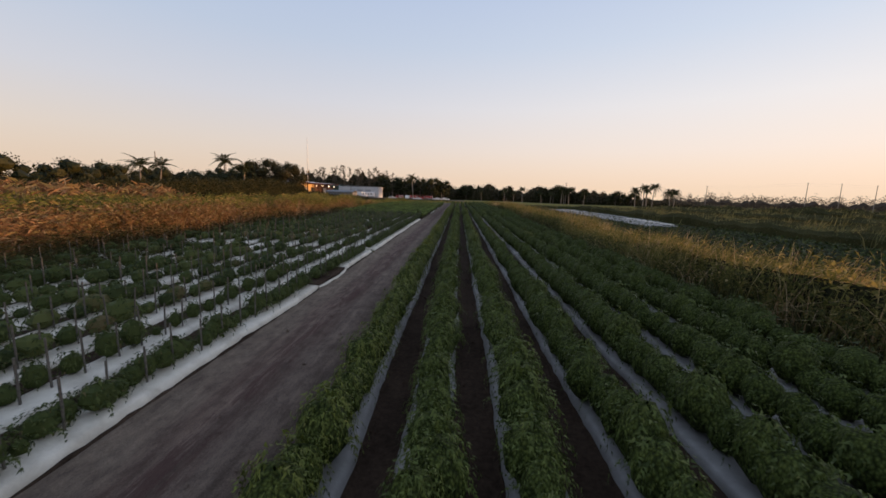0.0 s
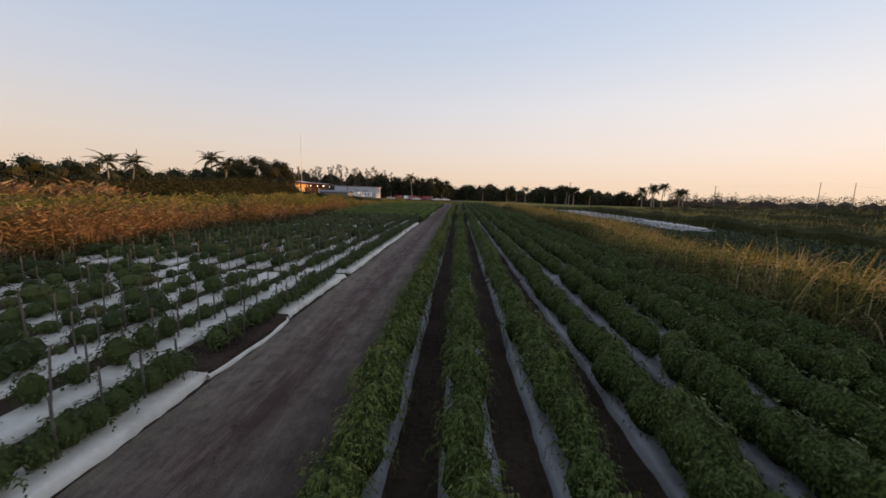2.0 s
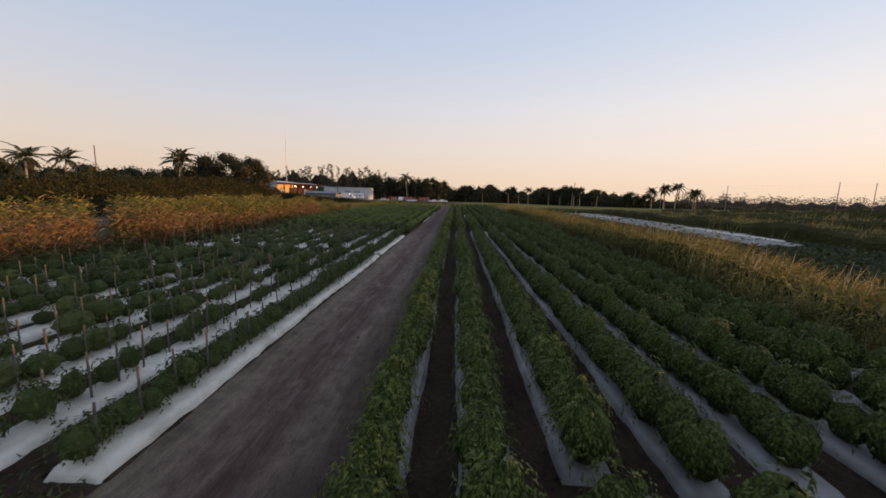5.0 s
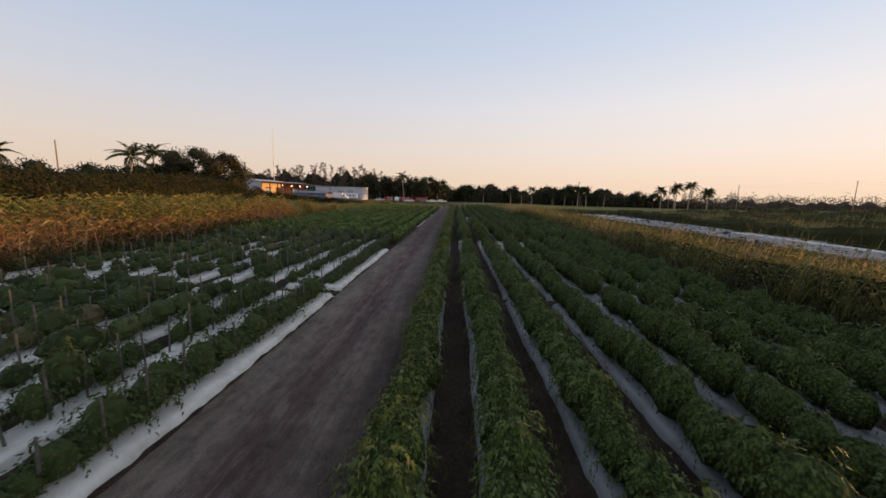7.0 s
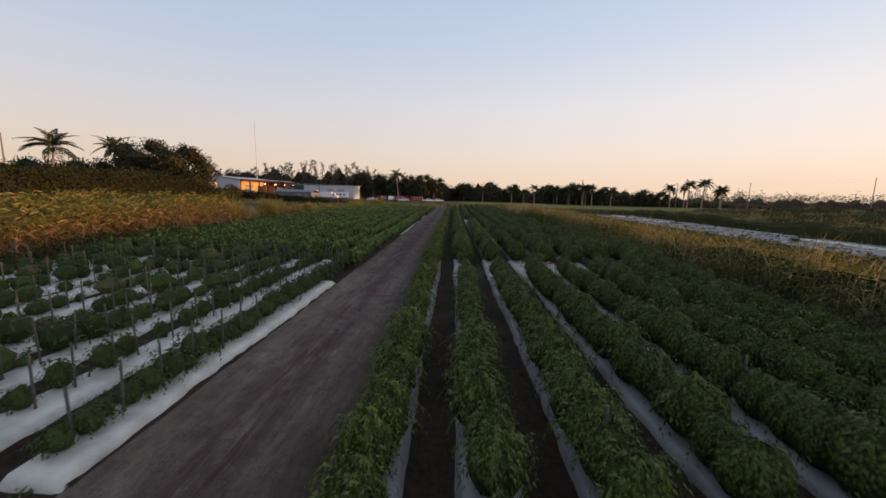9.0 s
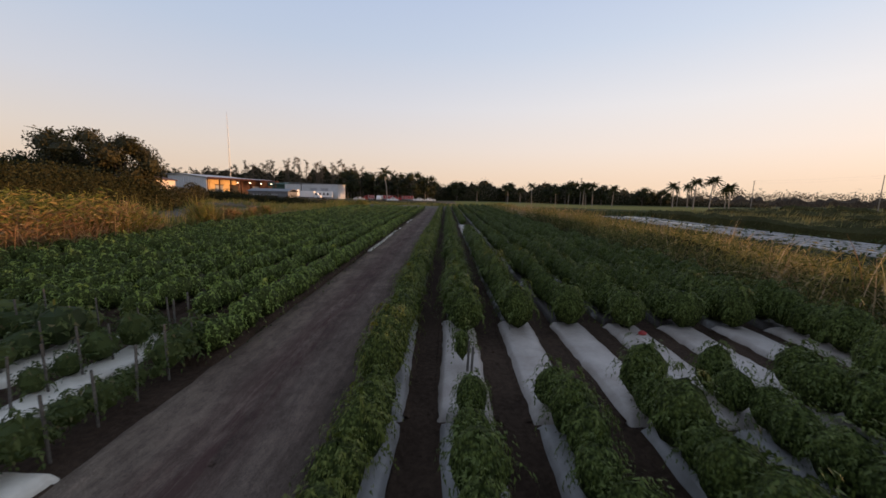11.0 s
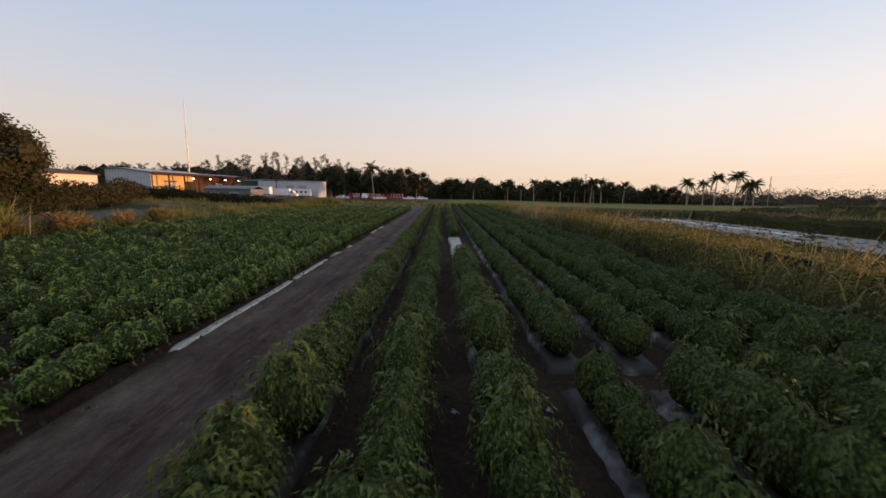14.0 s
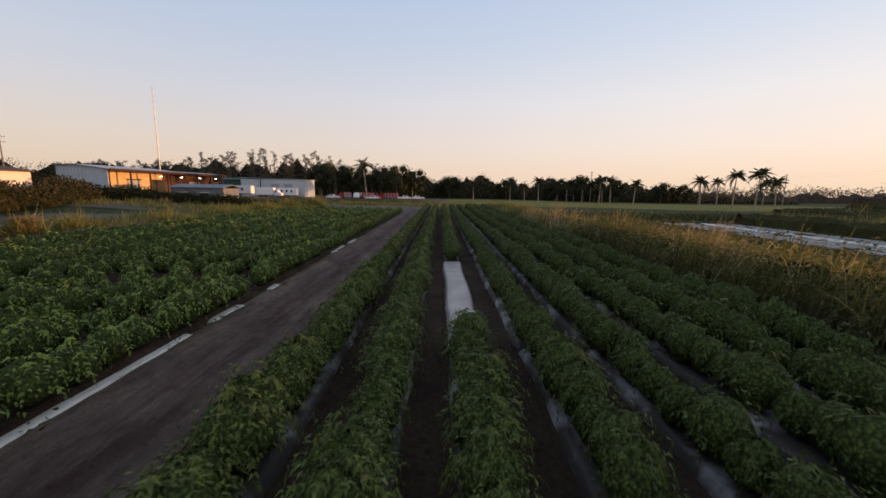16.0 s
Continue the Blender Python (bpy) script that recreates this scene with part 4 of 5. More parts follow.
grass("low_grass", -36, -26.6, 98, 124, 4200, 0.3, 0.9, 0.07, M_FIELDGRASS, "low dull green weeds along the field edge", 0.5, 0.5, 2)
grass("low_grass", -29.5, -26.4, 116, 140, 2600, 0.7, 1.5, 0.07, M_REED, "low rusty dead grass along the field edge", 0.4, 0.5, 2)
grass("low_grass", -38, -26.6, 124, 178, 6500, 0.7, 1.7, 0.09, M_REED_GREEN, "waist-high straw-coloured grass before the farm buildings", 0.5, 0.5, 2)
grass("low_grass", -88, -37, 164, 178, 5000, 0.6, 1.5, 0.1, M_REED_GREEN, "straw-coloured grass along the yard's edge", 0.5, 0.5, 2)
grass("low_grass", -62, -2, 206, 240, 4500, 0.5, 1.2, 0.14, M_FIELDGRASS, "dull green weeds before the parked trucks", 0.7, 0.5, 2)
grass("low_grass", -34, 26, 195.5, 214, 5000, 0.5, 1.2, 0.2, M_REED_GREEN, "straw-green grass across the end of the field", 0.7, 0.5, 2)

grass("bank_grass", 13.2, 19.0, 4, 58, 17000, 1.6, 2.9, 0.055, M_WEED, "shaggy golden-green grass on the bank beside the rows", 0.24, 0.5, 3, wind=1.3)
grass("bank_grass", 13.6, 19.4, 56, 130, 18000, 1.4, 2.7, 0.065, M_WEED, "shaggy golden-green grass on the bank beside the rows", 0.26, 0.5, 3, wind=1.3)
grass("bank_grass", 13.4, 19.4, 128, 196, 6500, 0.8, 2.1, 0.1, M_WEED, "shaggy golden-green grass on the bank beside the rows", 0.4, 0.5, 2, wind=1.3)
grass("bank_plumes", 13.8, 19.0, 6, 150, 3200, 2.2, 3.2, 0.05, M_STRAW, "tawny seeding stems standing out of the bank grass", 0.35, 0.35, 3, wind=1.0)
grass("dry_blades", 13.4, 17.0, 8, 40, 480, 1.7, 2.9, 0.055, M_STRAW, "long bleached blades arching down the bank", 0.4, 0.8, 6)
grass("dry_blades", 13.6, 17.0, 40, 130, 800, 1.5, 2.8, 0.055, M_STRAW, "bleached dry blades arching out of the bank grass", 0.4, 0.7, 5)
grass("dry_blades", -32.2, -24.4, 20, 94, 500, 2.8, 4.1, 0.05, M_STRAW, "bleached dry blades in the cane stand", 0.5, 0.6, 4)
# dark green grass, its colour also carrying the shade on the bank's side
grass("bank_undergrowth", 12.2, 14.5, 4, 130, 7000, 0.7, 1.7, 0.06, M_WEEDS_AND_SHADE, "dark green grass at the foot of the bank", 0.3, 0.6, 2)
cane_leaves(13.0, 17.6, 4, 130, 13000, 1.7, 2.8, 0.25, M_WEED, "drooping leaves in the bank's tall grass", low=0.35, rise=(-0.8, 0.8))
cane_leaves(11.9, 14.2, 4, 130, 12000, 0.9, 2.1, 0.22, M_FIELDGRASS, "soft green growth on the bank's lower slope", low=0.05)

grass("field_grass", 18, 75, 158, 170, 4000, 0.8, 1.8, 0.16, M_FIELDGRASS, "belt of olive grass beyond the white beds", 0.8, 0.4, 2)
for a in (33.98, 57.55):
    grass("alley_grass", -25, -6.0, a - 0.3, a + 0.3, 1600, 0.08, 0.32, 0.02, M_WEED, "low yellow-green grass in the alley between beds", 0.12, 0.6, 2, edge=0.0)
grass("dry_edge_grass", -6.15, -5.75, 77, 150, 1500, 0.06, 0.22, 0.02, M_STRAW, "short trampled straw along the edge of the track", 0.06, 0.9, 2, edge=0.1)
# low crop and white beds beyond the bank
low = sheet("low_crop_soil", np.arange(18, 46.1, 2), np.arange(-30, 158, 3), lambda x, y: gz(x, y) + 0.02, M_WEEDY)
tagged(low, "dark soil under a low leafy crop", "soil", kind="structure")
n = 26000
p = np.column_stack([rng.uniform(18.5, 46, n), rng.uniform(-30, 157, n)])
p = p[(p[:, 1] < 70) | (p[:, 0] < 33.2)]
p[:, 0] = np.round(p[:, 0] / 1.2) * 1.2 + rng.normal(0, 0.3, len(p))
d = unit(np.column_stack([rng.normal(size=(len(p), 2)), np.full(len(p), 0.55)]))
V, F = leaf_cards(np.column_stack([p, gz(p[:, 0], p[:, 1]) + rng.uniform(0.05, 0.4, len(p))]), d, np.tile([0, 0, 1.0], (len(p), 1)) + rng.normal(0, 0.3, (len(p), 3)), rng.uniform(0.3, 0.55, len(p)), rng.uniform(0.15, 0.3, len(p)))
tagged(new("low_crop", np_mesh("low_crop", V, F, M_LOWCROP)), "sprawling low dark-green leafy crop", "low crop", kind="stuff")
for k in range(6):
    x = 35.1 + 1.83 * k
    y = 73.0 + (0, 1, 0, 1.5, 6, 14)[k]
    while y < 148:
        e = min(y + rng.uniform(9, 26), 151.0)
        ob = bed(x, y, e, M_PLASTIC_OLD if rng.random() < 0.9 else M_PLASTIC, "flat bare bed under wrinkled white plastic film", 1.2, 1.12, "bare white beds")
        ob.location.z = -0.06
        y = e + rng.uniform(0.5, 3.0)

n = 800
p = np.column_stack([rng.uniform(34, 46, n), rng.uniform(70, 151, n)])
p += 0.8 * np.column_stack([np.sin(p[:, 1] * 0.9), np.cos(p[:, 0] * 1.3)])
V, F = leaf_cards(np.column_stack([p, np.full(n, 0.12) + rng.uniform(0, 0.2, n)]), unit(np.column_stack([rng.normal(size=(n, 2)), np.full(n, 0.3)])), np.tile([0, 0, 1.0], (n, 1)) + rng.normal(0, 0.3, (n, 3)), rng.uniform(0.3, 0.7, n), rng.uniform(0.2, 0.4, n))
tagged(new("stray_weeds", np_mesh("stray_weeds", V, F, M_LOWCROP)), "scattered dark weeds between the bare white beds", "weeds", kind="stuff")

n = 8000
k = rng.integers(0, 10, n)
p = np.column_stack([-6.82 - PITCH * (k + 0.5) + rng.normal(0, 0.16, n), rng.uniform(2, 74, n)])
m = 3000
q = np.column_stack([rng.uniform(-26, -6.5, m), np.where(rng.random(m) < 0.5, 33.8, 57.5) + rng.normal(0, 0.28, m)])
e = np.column_stack([-6.12 + rng.normal(0, 0.12, 900), rng.uniform(75, 168, 900)])
p = np.concatenate([p, q, e])
p += 0.12 * np.column_stack([np.sin(p[:, 1] * 1.7), np.cos(p[:, 0] * 2.1)])
n = len(p)
V, F = leaflets(np.column_stack([p, rng.uniform(0.01, 0.12, n)]), unit(np.column_stack([rng.normal(size=(n, 2)), rng.uniform(0.1, 0.9, n)])), np.tile([0, 0, 1.0], (n, 1)) + rng.normal(0, 0.4, (n, 3)), rng.uniform(0.08, 0.2, n), rng.uniform(0.03, 0.09, n))
tagged(new("furrow_weeds", np_mesh("furrow_weeds", V, F, M_YOUNG)), "low green weeds in the furrows and alleys", "weeds", kind="stuff")

# ---- clods and scraps ----
def clods(places, lo, hi, mat, label):
    shapes = [lump(5, 3, 1.0, 0.8, 0.55, 0.15, 0.3) for _ in range(5)]
    n = len(places)
    size = rng.uniform(lo, hi, n) * rng.choice([0.6, 1.0, 1.5], n, p=[0.6, 0.3, 0.1])
    V, F = scatter(shapes, places, rng.uniform(0, 6.28, n), np.stack([size, size, size], 1))
    return tagged(new("dirt_clods", np_mesh("dirt_clods", V, F, mat)), label, "clods", kind="stuff")


n = 700
cy = rng.uniform(4, 120, n)
cx = np.where(rng.random(n) < 0.55, -4.45 + rng.normal(0, 0.35, n), rng.uniform(-6.2, -2.5, n))
clods(np.column_stack([cx, cy, np.full(n, 0.06)]), 0.02, 0.055, M_ROAD, "small crumbs of churned dirt along the track")
n = 1000
cy = rng.uniform(4, 110, n)
cx = (rng.integers(-1, 4, n) + 0.5) * PITCH + rng.normal(0, 0.2, n)
clods(np.column_stack([cx, cy, np.zeros(n)]), 0.03, 0.07, M_SOIL, "dark soil clods in the furrows between beds")
bm = bmesh.new()
for k in range(7):
    a, b = 2 * math.pi * k / 7, 0.10 + 0.05 * math.sin(k * 2.3)
    bm.verts.new((b * math.cos(a), b * 1.4 * math.sin(a), 0.01 + 0.02 * (k % 2)))
bm.verts.ensure_lookup_table()
mid = bm.verts.new((0.01, 0.0, 0.045))
bm.verts.ensure_lookup_table()
for k in range(7):
    bm.faces.new((bm.verts[k], bm.verts[(k + 1) % 7], mid))
scrap = bpy.data.meshes.new("plastic_scrap")
bm.to_mesh(scrap)
bm.free()
scrap.materials.append(M_PLASTIC_OLD)
for x, y, z, r in ((0.9, 57.2, 0.02, 10), (2.75, 57.4, 0.02, 60), (2.7, 34.7, 0.02, 200), (4.6, 72.6, 0.02, 30), (6.4, 73.4, 0.02, 90), (0.95, 90.7, 0.02, 45), (2.8, 90.8, 0.02, 15)):
    ob = new("plastic_scrap", scrap)
    ob.matrix_world = pose(x, y, z, 0, 0, r) @ Matrix.Diagonal((0.55, 0.75, 0.9, 1))
    tagged(ob, "torn scrap of white plastic film lying on soil", "plastic scrap", "scraps of film")

V, F = lump(9, 6, 0.14, 0.10, 0.07, 0.05, 0.28)
red = new("red_rag", np_mesh("red_rag", V, F, M_RED))
red.matrix_world = pose(5.72, 76.95, 0.2, 0, 0, 25)
tagged(red, "small crumpled red rag lying on the plastic film", "rag")

# ---- trees ----
def crown_cards(centres, radii, count, size, squash=0.8):
    """Many leaf clumps on the skins of several uneven balls."""
    own = rng.choice(len(centres), count, p=np.array(radii) ** 2 / np.sum(np.array(radii) ** 2))
    d = unit(rng.normal(size=(count, 3)))
    c, r = np.array(centres)[own], np.array(radii)[own]
    rr = r * rng.uniform(0.55, 1.08, count)
    base = c + d * rr[:, None] * np.array([1, 1, squash])
    axis = d * 0.5 + rng.normal(size=d.shape) * 0.6 + np.array([0, 0, -0.2])
    return leaf_cards(base, axis, d + rng.normal(size=d.shape) * 0.5, size * rng.uniform(0.6, 1.4, count), size * rng.uniform(0.4, 0.8, count))


def tree(x, y, h, spread, count=2200, size=0.55, label="broad leafy tree with a dark rounded crown", lobes=9, low=0.3, mat=None):
    z = float(gz(x, y))
    ob = empty("tree", x, y, z - 0.1, label=label, category="tree")
    bm = bmesh.new()
    tube(bm, [(0, 0, 0), (0.1 * spread * 0.2, 0.1, h * 0.25), (0.0, 0.0, h * 0.5), (0.2, 0.1, h * 0.8)], [h * 0.028, h * 0.022, h * 0.014, h * 0.005], 7)
    cs, rs = [], []
    for k in range(lobes):
        a = 2.4 * k + rng.uniform(-0.4, 0.4)
        t = (k + 0.5) / lobes
        rad = spread * (0.25 + 0.55 * math.sqrt(1 - (2 * t - 1) ** 2)) * rng.uniform(0.7, 1.05)
        c = (rad * math.cos(a), rad * math.sin(a), h * (low + (0.92 - low) * t))
        cs.append(c)
        rs.append(spread * rng.uniform(0.32, 0.52))
        tube(bm, [(0, 0, c[2] * 0.55), (c[0] * 0.5, c[1] * 0.5, c[2] * 0.8), c], [h * 0.009, h * 0.006, h * 0.002], 5)
    part("trunk", bm, M_BARK, ob)
    V, F = crown_cards(cs, rs, count, size)
    V2 = [(V, F)]
    for c, r in zip(cs, rs):
        LV, LF = lump(7, 5, r * 0.62, r * 0.62, r * 0.5, 0, 0.25)
        V2.append((LV + np.array(c), LF))
    V, F = joined(V2)
    me = new("crown", np_mesh("crown", V, F, mat or M_TREE))
    me.parent = ob
    return ob


def thin_tree(x, y, h, spread, count=420):
    """A tall wispy tree whose sky shows through its tufts."""
    z = float(gz(x, y))
    ob = empty("tree", x, y, z - 0.1, label="tall thin tree with sparse wispy tufts", category="tree", group="wispy trees behind the sheds")
    bm = bmesh.new()
    b = rng.uniform(-0.8, 0.8)
    tube(bm, [(0, 0, 0), (b * 0.4, 0, h * 0.5), (b, 0.2, h * 0.97)], [0.28, 0.2, 0.05], 6)
    cs, rs = [], []
    for k in range(18):
        t = 0.40 + 0.60 * k / 17
        a = rng.uniform(0, 6.28)
        rad = spread * rng.uniform(0.25, 1.0) * (1.15 - 0.6 * t)
        c = (b * t + rad * math.cos(a), rad * math.sin(a), h * t)
        tube(bm, [(b * t, 0, h * (t - 0.05)), (c[0] * 0.6 + b * t * 0.4, c[1] * 0.6, h * (t - 0.015)), c], [0.07, 0.05, 0.02], 4)
        cs.append(c)
        rs.append(spread * rng.uniform(0.18, 0.36))
    part("trunk", bm, M_BARK, ob)
    V, F = crown_cards(cs, rs, count, 0.5, 0.5)
    me = new("crown", np_mesh("crown", V, F, M_WOODS))
    me.parent = ob
    return ob


def frond(length, droop, pairs, leaf, width):
    """One feather frond: a bent rib with hanging leaflets."""
    t = np.linspace(0.12, 1, pairs)
    rib = np.stack([length * t * (1 - 0.12 * t), 0 * t, length * (0.42 * t - droop * t ** 2)], 1)
    ps, ax = [], []
    for s in (-1, 1):
        ps.append(rib)
        ax.append(np.stack([0.45 + 0 * t, s * np.ones(pairs), -0.35 - 0.5 * t], 1))
    P, A = np.concatenate(ps), np.concatenate(ax)
    ln = np.concatenate([leaf * np.sin(np.pi * (0.12 + 0.86 * t)) + 0.2] * 2)
    cards = leaf_cards(P, A + rng.normal(0, 0.12, A.shape), np.tile([0, 0, 1.0], (len(P), 1)), ln, width, 0.1, 0.25)
    w = 0.07
    RV = np.concatenate([rib + [0, -w, 0], rib + [0, w, 0]])
    n = pairs
    RF = np.array([(i, i + 1, n + i + 1) for i in range(n - 1)] + [(i, n + i + 1, n + i) for i in range(n - 1)])
    return joined([cards, (RV, RF)])


def palm(h, fronds, length, droop, trunk_r, label, lean=0.3, pairs=16, leaf=0.8, width=0.16):
    ob = empty("palm_tree", 0, 0, 0, label=label, category="palm tree")
    bm = bmesh.new()
    tube(bm, [(0, 0, -0.1), (0.1 * lean, 0, h * 0.2), (0.45 * lean, 0, h * 0.6), (lean, 0, h)], [trunk_r * 1.35, trunk_r * 1.05, trunk_r, trunk_r * 0.7], 9)
    part("trunk", bm, M_PALMTRUNK, ob)
    bm = bmesh.new()
    tube(bm, [(lean, 0, h - 0.05), (lean, 0, h + 0.7), (lean, 0, h + 1.3)], [trunk_r * 0.78, trunk_r * 0.6, trunk_r * 0.25], 8)
    part("crownshaft", bm, M_PALM, ob)
    for k in range(fronds):
        V, F = frond(length * rng.uniform(0.85, 1.1), droop * rng.uniform(0.5, 1.5), pairs, leaf, width)
        f = new("frond", np_mesh("frond", V, F, M_PALM))
        f.parent = ob
        f.matrix_local = pose(lean, 0, h + 0.9, 0, float(rng.choice([rng.uniform(-80, -50), rng.uniform(-50, -12), rng.uniform(-12, 30)], p=[0.3, 0.45, 0.25])), 360 / fronds * k + float(rng.uniform(-12, 12)))
    return ob


ROYAL = "royal palm with a pale smooth trunk and feathery crown"
royal = palm(11.0, 30, 3.6, 1.05, 0.24, ROYAL, 0.5, 18, 0.9, 0.2)
slim = palm(9.8, 26, 3.3, 1.05, 0.21, ROYAL, -0.4, 18, 0.85, 0.2)
bushy = palm(9.2, 30, 3.9, 1.1, 0.23, "leaning palm with a full drooping crown", 0.9, 18, 0.95, 0.22)
SPOTS = [(0, 15.6, 260, 0.55), (1, 41.6, 250, 0.82), (1, 54.0, 252, 0.62), (1, 60.0, 251, 0.64), (0, 66.8, 250, 0.84), (1, 69.0, 252, 0.7), (0, 71.5, 250, 0.82), (2, 81.2, 250, 0.84),
         (2, 123.0, 270, 1.08), (1, 131.0, 270, 1.0), (0, 112.5, 237, 1.0), (1, 113.5, 228, 1.12), (2, 128.0, 236, 0.95), (2, 144.0, 260, 0.98), (1, 30, 251, 0.7), (1, 36.5, 253, 0.6)]
first = {0: royal, 1: slim, 2: bushy}
used = set()
for kind_no, x, y, s in SPOTS:
    src = first[kind_no]
    m = pose(x, y, float(gz(x, y)), 0, 0, float(rng.uniform(0, 360)))
    if kind_no not in used:
        used.add(kind_no)
        src.matrix_world = m @ Matrix.Diagonal((s, s, s, 1))
        src["group"] = "palms along the far road"
    else:
        ob = copy_thing(src, m)
        ob.scale = (s, s, s)
coco = palm(12.4, 22, 4.8, 0.95, 0.26, "coconut palm rising over the hedge with long arching fronds", 1.2, 20, 1.0, 0.2)
coco.matrix_world = pose(-81, 103, float(gz(-81, 103)), 0, 0, 20) @ Matrix.Diagonal((0.73, 0.73, 0.73, 1))
for x, y, s, a in ((-78.5, 94.5, 0.71, 130), (-60.2, 107, 0.75, 60), (-101, 163, 1.1, 310), (-30.5, 256, 1.02, 200), (-12.0, 270, 0.8, 90)):
    ob = copy_thing(coco, pose(x, y, float(gz(x, y)), 0, 0, a))
    ob.scale = (s, s, s)

for x, y, h, sp, n in ((-59.6, 134.5, 14.0, 5.4, 6500), (-68.0, 135, 15.2, 6.2, 6000), (-74, 134, 11.0, 5.0, 5000), (-82, 132, 9.6, 5.0, 4000), (-91, 130, 9.4, 6.0, 3500), (-99, 124, 10.0, 6.0, 2600), (-104, 116, 10.6, 6.0, 2400),
                       (-100, 106, 10.4, 6.5, 2400), (-96, 92, 10.0, 6.0, 2400), (-94, 78, 9.6, 6.0, 2200), (-96, 62, 9.4, 6.5, 2000), (-100, 44, 9.4, 6.5, 2000), (-106, 181, 14.5, 5.5, 3500), (-114, 178, 13.0, 5.5, 2500)):
    tree(x, y, h, sp, n, 0.5, lobes=15, low=0.18, mat=M_TREE_WARM if x > -70 else None)
for x, y, h, sp in ((-19, 268, 15.5, 7.0), (-11, 274, 14.0, 6.0), (-38, 270, 14.5, 6.5), (-47, 268, 15.0, 6.5), (-55, 272, 16.0, 6.5), (-28, 278, 15.5, 6.0), (66, 303, 12.5, 5.0), (74, 300, 14.0, 6.0), (81, 304, 14.5, 5.5), (88, 306, 13.5, 6.0), (97, 301, 12.5, 5.5), (122, 300, 11.0, 7.0), (136, 304, 10.0, 6.0), (6, 300, 12.0, 6.0), (38, 306, 12.0, 5.5)):
    tree(x, y, h, sp, 1200, 0.85)
for k in range(60):
    x = -178 + 2.5 * k + rng.uniform(-1.1, 1.1)
    tall = 15.5 if x < -128 else 19.0 if x < -105 or x > -60 else 21.5
    thin_tree(x, 288 + rng.uniform(-6, 8), tall * rng.uniform(0.86, 1.06) - (3 if x > -48 else 0), 2.6, 500)


# belt core darkened to carry the shade on the side facing the track
M_BELT_SHADED = surface("shaded_field_grass_mass", [(0.3, (0.032, 0.034, 0.012)), (0.7, (0.063, 0.061, 0.023))], 1.6, [(0.35, (0.025, 0.028, 0.010)), (0.65, (0.067, 0.063, 0.025))], 0.25, bumps=1.0, bdist=0.25, rough=0.95, spec=0.05)
# core of the farthest woods, tinted with the same distance haze
M_HAZED_MASS = surface("hazed_far_woods_mass", [(0.3, (0.054, 0.042, 0.030)), (0.7, (0.102, 0.078, 0.057))], 0.5, bumps=1.0, bdist=0.5, rough=0.95, spec=0.05)
# near-black core colour that holds the shade inside hedges and woods
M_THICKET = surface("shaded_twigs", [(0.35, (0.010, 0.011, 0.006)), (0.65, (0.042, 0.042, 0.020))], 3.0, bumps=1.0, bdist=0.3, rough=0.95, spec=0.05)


def thicket(name, line, depth, count, size, label, mat, inside=None, solid=0.66, wave=1.0):
    """A long belt of leaves with an uneven top along a line of points."""
    line = np.array(line, float)
    seg = np.linalg.norm(np.diff(line[:, :2], axis=0), axis=1)
    cum = np.concatenate([[0], np.cumsum(seg)])
    s = rng.uniform(0, cum[-1], count)
    px, py, hh = (np.interp(s, cum, line[:, c]) for c in range(3))
    top = hh * (0.96 - 0.18 * wave + wave * 0.14 * np.sin(s * 0.21) * np.sin(s * 0.083 + 1) + wave * 0.12 * np.sin(s * 0.53 + 2 * np.sin(s * 0.19)) + 0.06 * wave * np.sin(s * 1.7))
    u = rng.uniform(-1, 1, count)
    zz = top * np.sqrt(np.clip(1 - 0.55 * u * u, 0, 1)) * rng.uniform(0.03, 1.0, count) ** 0.6
    base = np.column_stack([px + u * depth * rng.uniform(0.7, 1.1, count) * 0.5, py + u * depth * 0.7, gz(px, py) + zz])
    axis = rng.normal(size=(count, 3)) + np.array([0, 0, 0.1])
    V, F = leaf_cards(base, axis, rng.normal(size=(count, 3)) + [0, 0, 0.6], size * rng.uniform(0.6, 1.5, count), size * rng.uniform(0.4, 0.9, count))
    ob = tagged(new(name, np_mesh(name, V, F, mat)), label, "woodland" if "wood" in name else "hedge", kind="stuff")
    ss = np.arange(0, cum[-1], max(1.5, cum[-1] / 400))
    cx, cy, ch = (np.interp(ss, cum, line[:, c]) for c in range(3))
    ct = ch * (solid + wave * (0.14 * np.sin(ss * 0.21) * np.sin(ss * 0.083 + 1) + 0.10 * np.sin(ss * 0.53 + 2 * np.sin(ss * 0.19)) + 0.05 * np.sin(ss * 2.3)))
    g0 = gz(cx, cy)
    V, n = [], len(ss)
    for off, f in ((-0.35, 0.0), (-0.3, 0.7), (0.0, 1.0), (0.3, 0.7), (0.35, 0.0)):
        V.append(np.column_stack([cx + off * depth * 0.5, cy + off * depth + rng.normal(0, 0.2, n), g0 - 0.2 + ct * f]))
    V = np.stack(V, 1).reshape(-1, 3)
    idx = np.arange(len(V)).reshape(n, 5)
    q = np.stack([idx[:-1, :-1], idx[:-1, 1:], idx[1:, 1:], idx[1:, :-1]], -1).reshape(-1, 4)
    # opaque sheet that stands in for the dim inside of the belt
    child("inner_growth", np_mesh("inner_growth", V, q, inside or M_THICKET), ob, "solid core sheet in place of the shaded inside")
    return ob


